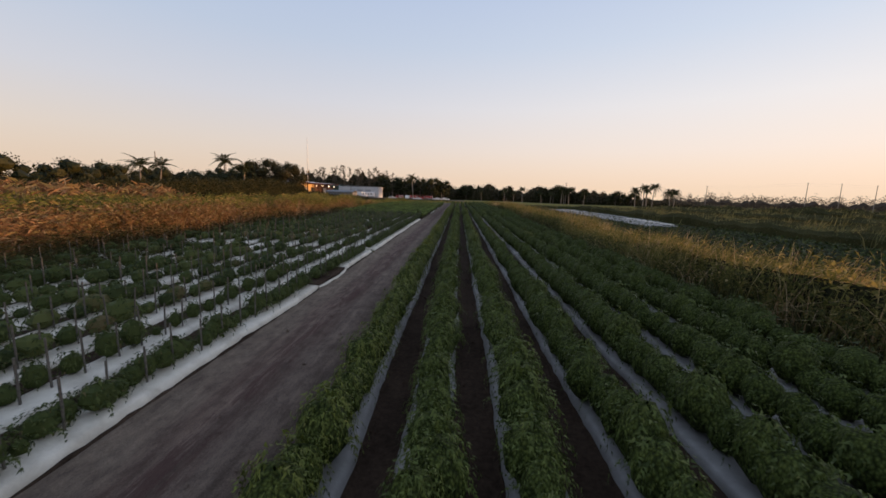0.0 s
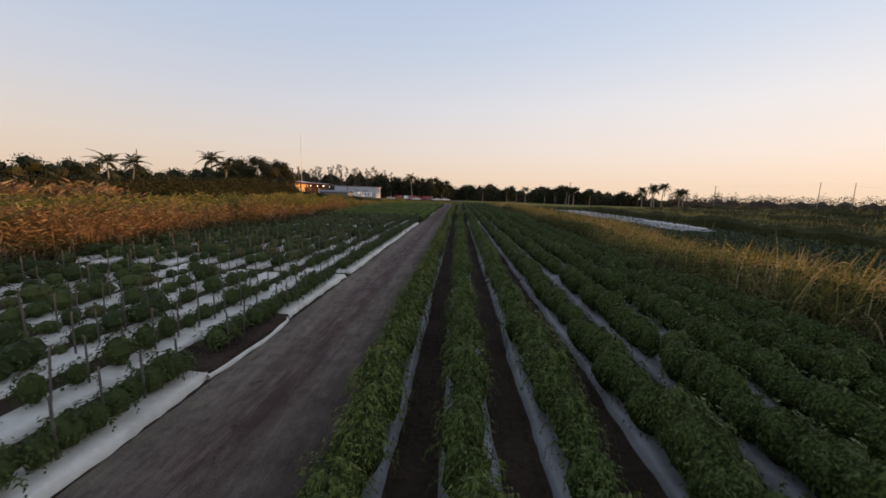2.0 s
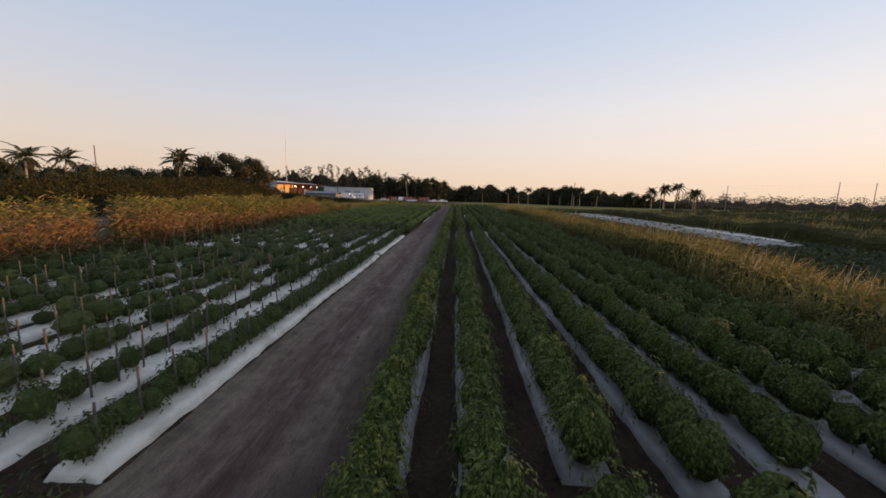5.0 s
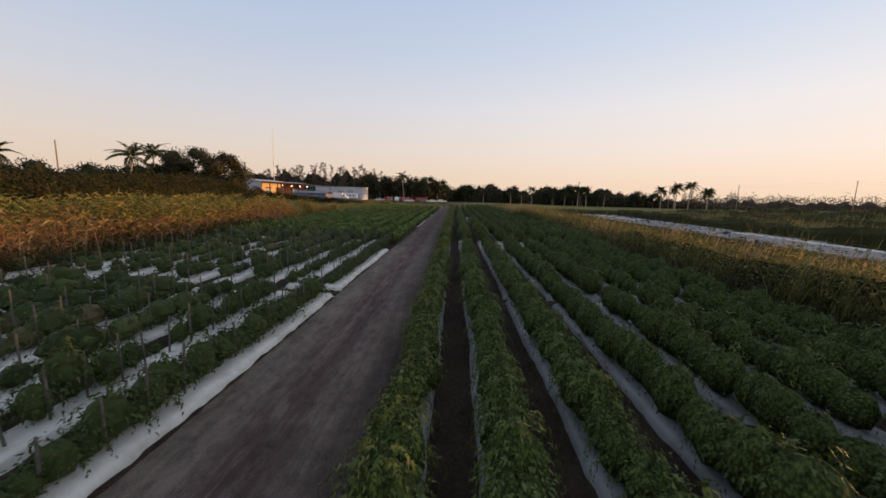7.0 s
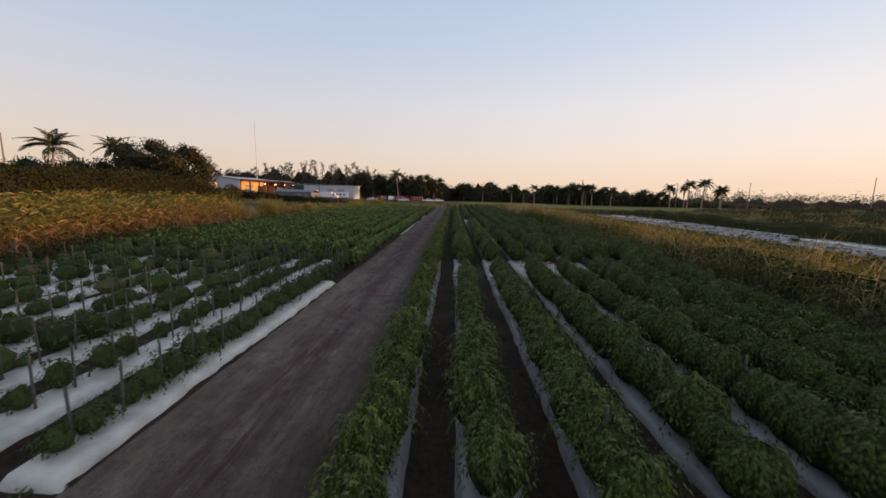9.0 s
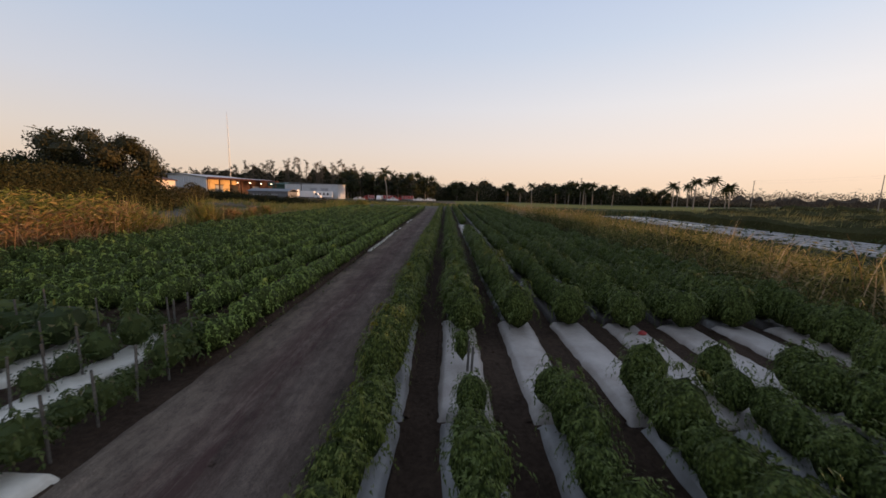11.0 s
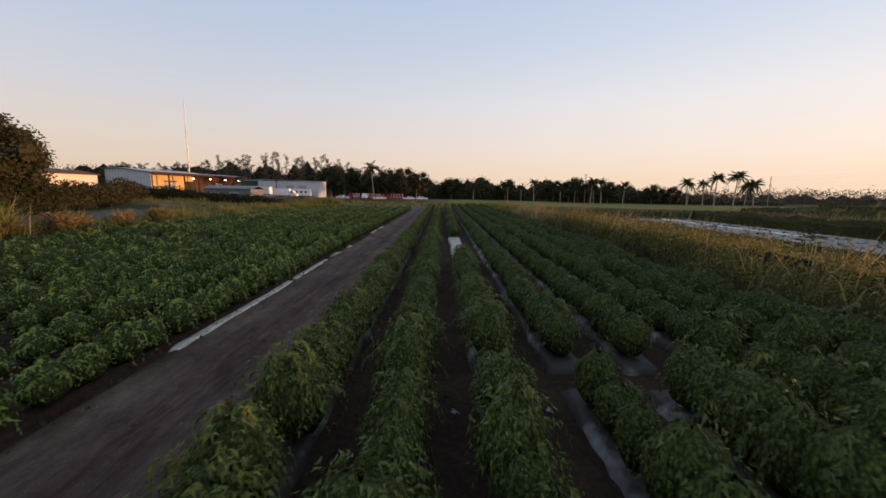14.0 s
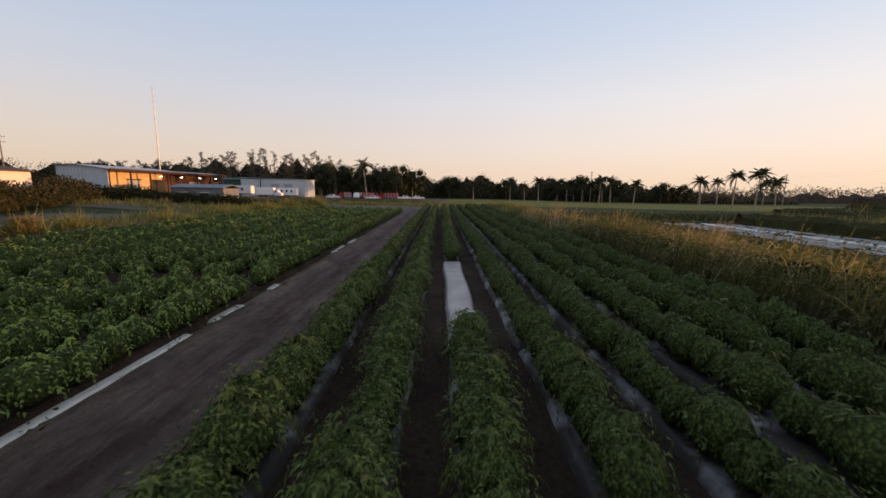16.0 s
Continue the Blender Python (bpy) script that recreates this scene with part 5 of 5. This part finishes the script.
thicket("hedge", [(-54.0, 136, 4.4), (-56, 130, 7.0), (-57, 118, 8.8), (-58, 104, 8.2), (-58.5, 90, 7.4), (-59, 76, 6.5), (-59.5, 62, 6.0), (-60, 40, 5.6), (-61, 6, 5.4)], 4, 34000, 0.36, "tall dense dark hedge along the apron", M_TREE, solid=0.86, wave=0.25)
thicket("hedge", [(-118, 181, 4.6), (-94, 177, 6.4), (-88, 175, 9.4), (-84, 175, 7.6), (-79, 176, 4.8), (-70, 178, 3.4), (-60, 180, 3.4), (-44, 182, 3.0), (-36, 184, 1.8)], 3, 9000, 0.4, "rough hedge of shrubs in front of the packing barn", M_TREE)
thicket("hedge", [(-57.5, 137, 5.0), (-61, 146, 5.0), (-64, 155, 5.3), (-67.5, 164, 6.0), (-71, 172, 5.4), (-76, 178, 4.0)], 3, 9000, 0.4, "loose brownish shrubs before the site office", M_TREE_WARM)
for k, (x, y0, y1, h) in enumerate(((47.3, 34, 153, 2.3), (54, 20, 156, 2.1), (62, 10, 158, 2.1), (86, 0, 190, 2.3), (96, 0, 192, 2.6), (132, -10, 214, 3.3), (176, -20, 216, 4.2), (236, -30, 218, 5.6), (310, -40, 240, 7.6))):
    far = max(0.16, 0.0034 * x)
    # dark leaves and core paint the backlit face, bright grass the lit top
    thicket("field_belt", [(x + 1.5, y0, h * 0.8), (x, y0 + 30, h), (x + 0.8, (y0 + y1) / 2, h * 0.95), (x, y1, h)], 5 + 0.03 * x, 7000 if x < 70 else 4500, far, "belt of rank olive grass between the open fields, its shaded face coloured dark", M_WEEDS_AND_SHADE, inside=M_BELT_SHADED, solid=0.84)
    grass("field_grass", x + 0.3, x + 5 + 0.04 * x, y0 + 2, y1, 3200, h * 0.85, h * 1.25, 0.05 + 0.0016 * x, M_BELT_LIT, "straw-tipped grass along a field belt, brightened as its lit top", 0.8, 0.4, 2, wind=1.3)
# bank weeds; their core is also made solid to keep sun off the rows
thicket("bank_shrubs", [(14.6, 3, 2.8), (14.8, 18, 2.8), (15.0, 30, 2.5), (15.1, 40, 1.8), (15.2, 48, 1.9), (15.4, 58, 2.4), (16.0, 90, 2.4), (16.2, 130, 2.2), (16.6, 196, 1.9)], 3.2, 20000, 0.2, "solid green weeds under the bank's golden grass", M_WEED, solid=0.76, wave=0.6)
thicket("far_woods", [(-260, 230, 15), (-190, 280, 16), (-128, 300, 19), (-60, 302, 20), (-40, 300, 18), (-10, 304, 16), (20, 318, 14.5), (50, 320, 12.5), (80, 322, 15.5), (105, 321, 13), (120, 320, 12.5), (150, 318, 8.5), (190, 326, 5.5), (230, 334, 3.0)], 14, 36000, 0.75, "dark belt of distant woodland along the horizon", M_WOODS, solid=0.74)
thicket("far_woods", [(200, 380, 14), (330, 400, 16), (470, 380, 17), (560, 330, 15), (640, 250, 9), (760, 160, 6), (840, 0, 6), (860, -200, 8)], 24, 26000, 1.15, "faint line of distant woodland under the evening sky, haze coloured in", M_HAZED_WOODS, inside=M_HAZED_MASS, solid=0.42)
thicket("far_woods", [(-170, 60, 12), (-200, 20, 13), (-230, -80, 14), (-220, -260, 14), (0, -330, 14), (260, -320, 14), (520, -300, 12), (860, -200, 10)], 14, 7000, 3.0, "woodland closing the fields all round", M_WOODS, solid=0.74)


# ---- poles and mast ----
def power_pole(x, y, h, arm=2.4):
    z = float(gz(x, y))
    ob = empty("power_pole", x, y, z, 30, label="grey wooden power pole with a cross-arm" if arm else "bare grey wooden pole behind the hedge", category="power pole", group="power poles")
    bm = bmesh.new()
    tube(bm, [(0, 0, -0.3), (0, 0, h * 0.5), (0, 0, h)], [0.26, 0.22, 0.16], 8)
    part("shaft", bm, M_POLE, ob)
    for dz in (0.5, 2.0) if arm else ():
        part("cross_arm", box(bmesh.new(), 0, 0, h - dz, arm, 0.14, 0.16, 0.02), M_POLE, ob)
    for dx in (-0.9, -0.3, 0.3, 0.9) if arm else ():
        bm = bmesh.new()
        tube(bm, [(dx * arm / 2, 0, h - 0.42), (dx * arm / 2, 0, h - 0.22), (dx * arm / 2, 0, h - 0.1)], [0.06, 0.09, 0.04], 6)
        part("insulator", bm, M_STEEL, ob)
    return ob


for x, y, h in ((245, 279, 20.5), (268, 279, 20.5), (190, 300, 17), (292, 279, 20), (84, 302, 16.5), (-130, 210, 17.5), (150, 310, 16)):
    power_pole(x, y, h)
power_pole(-123, 153, 18, 0)
WIRES = [((190, 300), 17), ((245, 279), 20.5), ((268, 279), 20.5), ((292, 279), 20)]
for (p0, h0), (p1, h1) in zip(WIRES, WIRES[1:]):
    for dz in (0.15, 1.65):
        bm = bmesh.new()
        a = Vector((*p0, float(gz(*p0)) + h0 - dz))
        b = Vector((*p1, float(gz(*p1)) + h1 - dz))
        tube(bm, [a.lerp(b, t) - Vector((0, 0, 4 * 0.6 * t * (1 - t))) for t in (0, 0.2, 0.4, 0.6, 0.8, 1)], [0.014] * 6, 4)
        me = bpy.data.meshes.new("power_line")
        bm.to_mesh(me)
        bm.free()
        me.materials.append(M_RUBBER)
        tagged(new("power_line", me), "thin dark overhead power line between poles", "cable", "power lines")

mz = float(gz(-83.6, 209.6))
mast = empty("radio_mast", -84.2, 211.0, mz, label="tall thin grey radio mast behind the barn", category="mast")
bm = bmesh.new()
tube(bm, [(0, 0, -0.3), (0, 0, 12), (0, 0, 22), (0, 0, 31.0)], [0.20, 0.16, 0.12, 0.07], 8)
part("shaft", bm, M_STEEL, mast)
bm = bmesh.new()
tube(bm, [(0, 0, 30.9), (0, 0, 32.2)], [0.07, 0.04], 6)
part("tip_rod", bm, M_STEEL, mast)
part("base_plate", box(bmesh.new(), 0, 0, 0.15, 1.2, 1.2, 0.3, 0.03), M_STEEL, mast)


# brown of the office roof, and of the barn wall's painted shade
M_DARKBROWN = surface("dark_brown_roof_and_shaded_wall", [(0.3, (0.06, 0.03, 0.02)), (0.7, (0.12, 0.06, 0.04))], 1.5, bumps=0.0)

# ---- farm buildings ----
def ribs(bm, x0, x1, y, z0, z1, step, deep):
    """Upright ribs of metal siding on a wall that runs along x."""
    x = x0 + step
    while x < x1:
        box(bm, x, y, (z0 + z1) / 2, 0.12, deep, z1 - z0)
        x += step


def siding_ribs(ob, x0, x1, step, y, z, deep, tall):
    """Upright ribs of metal siding, each a part of its own on one shared mesh."""
    first = part("siding_rib", box(bmesh.new(), 0, 0, 0, 0.13, deep, tall), M_SIDING, ob)
    first.location = (x0, y, z)
    x = x0 + step
    while x < x1:
        rib = child("siding_rib", first.data, ob)
        rib.location = (x, y, z)
        x += step


def packing_barn():
    bx, by, bz = -76.0, 183.4, 0.9
    W, L, E, R = 13.2, 39.0, 7.1, 8.0
    ob = empty("packing_barn", bx, by, bz, -6, label="long white metal packing barn with an open lit side", category="barn")
    bm = bmesh.new()
    pts = [(-W, 0), (0, 0), (0, E), (-W * 0.62, R), (-W, R - 0.15)]
    f0 = [bm.verts.new((x, 0.0, z)) for x, z in pts]
    f1 = [bm.verts.new((x, 0.25, z)) for x, z in pts]
    bm.faces.new(f0)
    bm.faces.new(f1[::-1])
    for k in range(len(pts)):
        bm.faces.new((f0[k], f1[k], f1[(k + 1) % len(pts)], f0[(k + 1) % len(pts)]))
    part("gable_wall", bm, M_SIDING, ob)
    siding_ribs(ob, -W + 0.8, -0.4, 0.9, -0.03, E / 2, 0.06, E - 0.1)
    B = 21.0
    part("back_wall", box(bmesh.new(), -W + 0.12, B / 2 + 0.1, E / 2, 0.24, B - 0.4, E), M_SIDING, ob)
    part("far_wall", box(bmesh.new(), -W / 2 - 1.7, B, E / 2, W - 3.6, 0.24, E), M_SIDING, ob)
    # one wall in two colours: tan where sunlit, dark brown where shaded
    part("inner_wall", box(bmesh.new(), -3.2, L * 0.24, E / 2 - 0.2, 0.2, L * 0.46, E - 0.4), M_TAN, ob, "tan wall lit by the low sun")
    part("inner_wall", box(bmesh.new(), -3.6, L * 0.735, E / 2 - 0.2, 0.2, L * 0.52, E - 0.4), M_DARKBROWN, ob, "back wall of the dock, coloured dark brown as shade")
    part("loading_dock", box(bmesh.new(), -1.5, L / 2, 0.55, 3.0, L - 0.6, 1.1, 0.04), M_YARD, ob)
    part("fascia", box(bmesh.new(), 0.98, L / 2 + 0.1, E - 0.22, 0.12, L + 1.0, 0.62, 0.03), M_ROOF_RUST, ob, "rusty red fascia along the eave")
    bm = bmesh.new()
    for y0, y1, rp in ((-0.6, B + 0.5, [(0.9, E + 0.02), (-W * 0.62, R + 0.16), (-W - 0.5, R - 0.12), (-W - 0.5, R - 0.22), (-W * 0.62, R + 0.03), (0.9, E - 0.1)]),
                       (B + 0.5, L + 0.6, [(0.9, E + 0.02), (-4.2, E + 0.5), (-4.2, E + 0.38), (0.9, E - 0.1)])):
        a = [bm.verts.new((x, y0, z)) for x, z in rp]
        b = [bm.verts.new((x, y1, z)) for x, z in rp]
        bm.faces.new(a)
        bm.faces.new(b[::-1])
        for k in range(len(rp)):
            bm.faces.new((a[k], b[k], b[(k + 1) % len(rp)], a[(k + 1) % len(rp)]))
    part("roof", bm, M_ROOF, ob)
    for k in range(8):
        y = 0.3 + k * (L - 0.6) / 7
        part("post", box(bmesh.new(), 0, y, E / 2 - 0.25, 0.3, 0.3, E - 0.5, 0.03), M_ROOF_RUST, ob)
    for k, (y, w) in enumerate(((9.5, 3.6), (17, 4.2), (30, 4.2), (39, 4.2))):
        door = part("roller_door", box(bmesh.new(), -3.0, y, 2.9, 0.12, w, 3.6, 0.02), M_DARK if k % 2 else M_ROOF, ob, "closed roller door in the tan wall")
        part("door_frame", box(bmesh.new(), -2.92, y, 4.85, 0.2, w + 0.5, 0.3), M_ROOF_RUST, door)
    for y in (14, 21, 28, 35):
        lamp = part("hanging_lamp", box(bmesh.new(), 0.55, y, E - 1.15, 0.5, 0.5, 0.25, 0.05), M_WHITE, ob)
        part("bulb", box(bmesh.new(), 0.55, y, E - 1.32, 0.42, 0.42, 0.1, 0.03), M_BULB, lamp, "glowing lamp under the eave")
    return ob


packing_barn()


def metal_shed():
    ob = empty("metal_shed", -77.5, 244.0, 0.9, -11, label="white metal-clad shed with two roller doors", category="shed")
    W, D, E = 27.5, 7.0, 6.5
    bm = box(bmesh.new(), W / 2, D / 2, E / 2, W, D, E)
    part("wall", bm, M_SIDING, ob)
    siding_ribs(ob, 0.8, W, 0.8, -0.04, E / 2 - 0.05, 0.08, E - 0.3)
    bm = bmesh.new()
    rp = [(-0.5, E + 0.55), (W + 0.5, E), (W + 0.5, E + 0.14), (-0.5, E + 0.7)]
    a = [bm.verts.new((x, -0.5, z)) for x, z in rp]
    b = [bm.verts.new((x, D + 0.5, z)) for x, z in rp]
    bm.faces.new(a)
    bm.faces.new(b[::-1])
    for k in range(4):
        bm.faces.new((a[k], b[k], b[(k + 1) % 4], a[(k + 1) % 4]))
    part("roof", bm, M_ROOF, ob)
    for x in (15.0, 20.6):
        d = part("roller_door", box(bmesh.new(), x, -0.1, 2.3, 3.6, 0.14, 4.6, 0.03), M_ROOF, ob)
        part("door_frame", box(bmesh.new(), x, -0.14, 4.75, 4.1, 0.2, 0.25), M_STEEL, d)
    part("downpipe", box(bmesh.new(), 8.7, -0.14, E / 2, 0.25, 0.2, E), M_ROOF_RUST, ob)
    return ob


metal_shed()


def small_house(name, x, y, z, rz, L, D, H, wall, roof, label, doors):
    ob = empty(name, x, y, z, rz, label=label, category="building")
    part("wall", box(bmesh.new(), L / 2, D / 2, H / 2, L, D, H), wall, ob)
    bm = bmesh.new()
    rp = [(-0.4, H), (D / 2, H + 0.8), (D + 0.4, H), (D + 0.4, H + 0.15), (D / 2, H + 0.98), (-0.4, H + 0.15)]
    a = [bm.verts.new((-0.4, q, w)) for q, w in rp]
    b = [bm.verts.new((L + 0.4, q, w)) for q, w in rp]
    bm.faces.new(a)
    bm.faces.new(b[::-1])
    for k in range(6):
        bm.faces.new((a[k], b[k], b[(k + 1) % 6], a[(k + 1) % 6]))
    part("roof", bm, roof, ob)
    for k, (px, w, h, zz) in enumerate(doors):
        win = part("window" if zz > 1.2 else "door", box(bmesh.new(), px, -0.06, zz, w, 0.14, h, 0.02), M_DARK, ob)
        part("frame", box(bmesh.new(), px, -0.09, zz + h / 2 + 0.06, w + 0.24, 0.16, 0.12), M_WHITE, win)
    return ob


small_house("site_office", -70.0, 140.0, 0.25, 90, 21.5, 8, 6.0, M_PALE, M_DARKBROWN, "long pale site office glowing in the low sun", ((3, 1.3, 1.1, 1.9), (6, 1.1, 2.1, 1.1), (9.5, 1.3, 1.1, 1.9), (13, 1.3, 1.1, 1.9), (17, 1.1, 2.1, 1.1)))
small_house("low_store", -66.5, 190, 0.9, -6, 14, 6, 3.0, M_DARKGREY, M_DARKGREY, "low grey metal-roofed store beside the barn", ((3, 2.4, 1.7, 1.0), (9, 2.4, 1.7, 1.0)))
small_house("tarp_shelter", -88, 248, 0.9, 0, 9.5, 8, 6.2, M_GREEN, M_GREEN, "green tarpaulin shelter beside the metal shed", ((3.5, 3, 3, 1.6),))


# ---- vehicles ----
def wheel(parent, x, y, r, w=0.3):
    bm = bmesh.new()
    bmesh.ops.create_cone(bm, cap_ends=True, segments=16, radius1=r, radius2=r, depth=w, matrix=Matrix.Translation((x, y, r)) @ Euler((radians(90), 0, 0)).to_matrix().to_4x4())
    bmesh.ops.bevel(bm, geom=[e for e in bm.edges if len(e.link_faces) == 2 and any(len(f.verts) > 4 for f in e.link_faces)], offset=r * 0.12, segments=2, affect="EDGES")
    t = part("wheel", bm, M_RUBBER, parent)
    bm = bmesh.new()
    bmesh.ops.create_cone(bm, cap_ends=True, segments=12, radius1=r * 0.55, radius2=r * 0.5, depth=w + 0.04, matrix=Matrix.Translation((x, y, r)) @ Euler((radians(90), 0, 0)).to_matrix().to_4x4())
    part("rim", bm, M_STEEL, t)


def cab(ob, x0, x1, w, z0, z1, hood, paint):
    """A truck's cab: side outline drawn across its width."""
    bm = bmesh.new()
    prof = [(x0, z0), (x1, z0), (x1, z0 + (z1 - z0) * 0.5), (x1 - hood, z0 + (z1 - z0) * 0.56), (x1 - hood - 0.5, z1), (x0, z1)]
    a = [bm.verts.new((x, -w / 2, z)) for x, z in prof]
    b = [bm.verts.new((x, w / 2, z)) for x, z in prof]
    bm.faces.new(a)
    bm.faces.new(b[::-1])
    for k in range(len(prof)):
        bm.faces.new((a[k], b[k], b[(k + 1) % len(prof)], a[(k + 1) % len(prof)]))
    bmesh.ops.bevel(bm, geom=list(bm.edges), offset=0.07, segments=2, affect="EDGES")
    part("cab", bm, paint, ob)
    zc = z0 + (z1 - z0) * 0.76
    for s in (-1, 1):
        part("side_window", box(bmesh.new(), (x0 + x1 - hood - 0.3) / 2, s * (w / 2 + 0.004), zc, max(0.5, (x1 - hood - x0) * 0.5), 0.02, (z1 - z0) * 0.3), M_GLASS, ob)
    part("bumper", box(bmesh.new(), x1 + 0.08, 0, z0 + 0.12, 0.2, w, 0.28, 0.04), M_STEEL, ob)
    for s in (-1, 1):
        part("headlight", box(bmesh.new(), x1 + 0.02, s * w * 0.36, z0 + (z1 - z0) * 0.3, 0.08, 0.3, 0.2, 0.03), M_WHITE, ob)


def truck(x, y, rz, paint, body, length, label):
    ob = empty("truck", x, y, float(gz(x, y)) + 0.03, rz, label=label, category="truck")
    part("chassis", box(bmesh.new(), 0, 0, 0.75, length, 1.0, 0.25, 0.03), M_DARK, ob)
    cab(ob, length / 2 - 2.3, length / 2, 2.3, 0.6, 2.7, 0.9, paint)
    if body == "box":
        bm = box(bmesh.new(), -1.3, 0, 2.2, length - 2.9, 2.45, 2.6, 0.04)
        part("cargo_box", bm, M_WHITE, ob)
    elif body == "stake":
        part("flatbed", box(bmesh.new(), -1.3, 0, 1.05, length - 2.9, 2.45, 0.2, 0.02), M_STEEL, ob)
        part("load", box(bmesh.new(), -1.3, 0, 1.95, length - 3.3, 2.2, 1.6, 0.1), M_RED if paint != M_WHITE else M_DARKGREY, ob)
        for k in range(5):
            for s in (-1, 1):
                part("side_post", box(bmesh.new(), -1.3 + (k - 2) * (length - 3.3) / 4, s * 1.18, 1.9, 0.12, 0.1, 1.7), M_WHITE, ob)
        for s in (-1, 1):
            for z in (1.5, 2.3):
                part("side_rail", box(bmesh.new(), -1.3, s * 1.18, z, length - 3.0, 0.06, 0.16), paint, ob)
    for wx in (length / 2 - 1.1, -length / 2 + 1.3, -length / 2 + 2.5):
        for s in (-1, 1):
            wheel(ob, wx, s * 1.05, 0.5)
    return ob


def pickup(x, y, rz, paint, label):
    ob = empty("pickup_truck", x, y, float(gz(x, y)) + 0.03, rz, label=label, category="pickup truck")
    cab(ob, -0.7, 2.6, 1.9, 0.5, 1.85, 1.15, paint)
    bm = box(bmesh.new(), -1.75, 0, 0.85, 2.2, 1.9, 0.7, 0.06)
    part("cargo_bed", bm, paint, ob)
    part("tailgate", box(bmesh.new(), -2.88, 0, 0.9, 0.08, 1.75, 0.55, 0.02), paint, ob)
    for wx in (1.75, -1.75):
        for s in (-1, 1):
            wheel(ob, wx, s * 0.85, 0.4, 0.26)
    return ob


def trailer(x, y, rz, length, label):
    ob = empty("box_trailer", x, y, float(gz(x, y)) + 0.03, rz, label=label, category="trailer")
    bm = box(bmesh.new(), 0, 0, 2.55, length, 2.5, 2.7, 0.05)
    ribs(bm, -length / 2, length / 2, -1.27, 1.3, 3.8, 0.9, 0.05)
    part("cargo_box", bm, M_WHITE, ob)
    part("chassis", box(bmesh.new(), 0, 0, 1.05, length - 0.4, 1.1, 0.25), M_DARK, ob)
    for wx in (-length / 2 + 1.2, -length / 2 + 2.4):
        for s in (-1, 1):
            wheel(ob, wx, s * 1.0, 0.5)
    for s in (-0.7, 0.7):
        part("landing_leg", box(bmesh.new(), length / 2 - 2, s, 0.5, 0.15, 0.15, 1.0), M_STEEL, ob)
    for k in range(3):
        part("side_vent", box(bmesh.new(), -length / 4 + k * length / 4, -1.31, 2.7, 0.7, 0.04, 0.9), M_DARK, ob)
    return ob


trailer(-70, 226, 0, 12.0, "white ribbed box trailer parked before the shed")
truck(-60.5, 231, 0, M_WHITE, "box", 9.0, "white box truck parked before the metal shed")
trailer(-56.0, 236, 4, 7.0, "short white cargo trailer beside a truck")
truck(-40.0, 256, 200, M_RED, "stake", 6.0, "small red truck in the yard")
pickup(-44.5, 254, 170, M_WHITE, "white pickup truck beside a red truck")
truck(-34.5, 257, 268, M_WHITE, "stake", 7.0, "white cab truck with a slatted bed")
truck(-29.0, 257, 0, M_RED, "stake", 8.0, "red truck with a slatted cargo bed")
truck(-21.5, 259, 180, M_RED, "stake", 8.5, "dark red flatbed truck with side rails")
pickup(-14.5, 258, 10, M_WHITE, "white pickup truck at the end of the yard")
pickup(-27.0, 250.5, 5, M_WHITE, "low white pickup by the field end")
pickup(-9.0, 262, 190, M_WHITE, "pale pickup truck half hidden by grass")
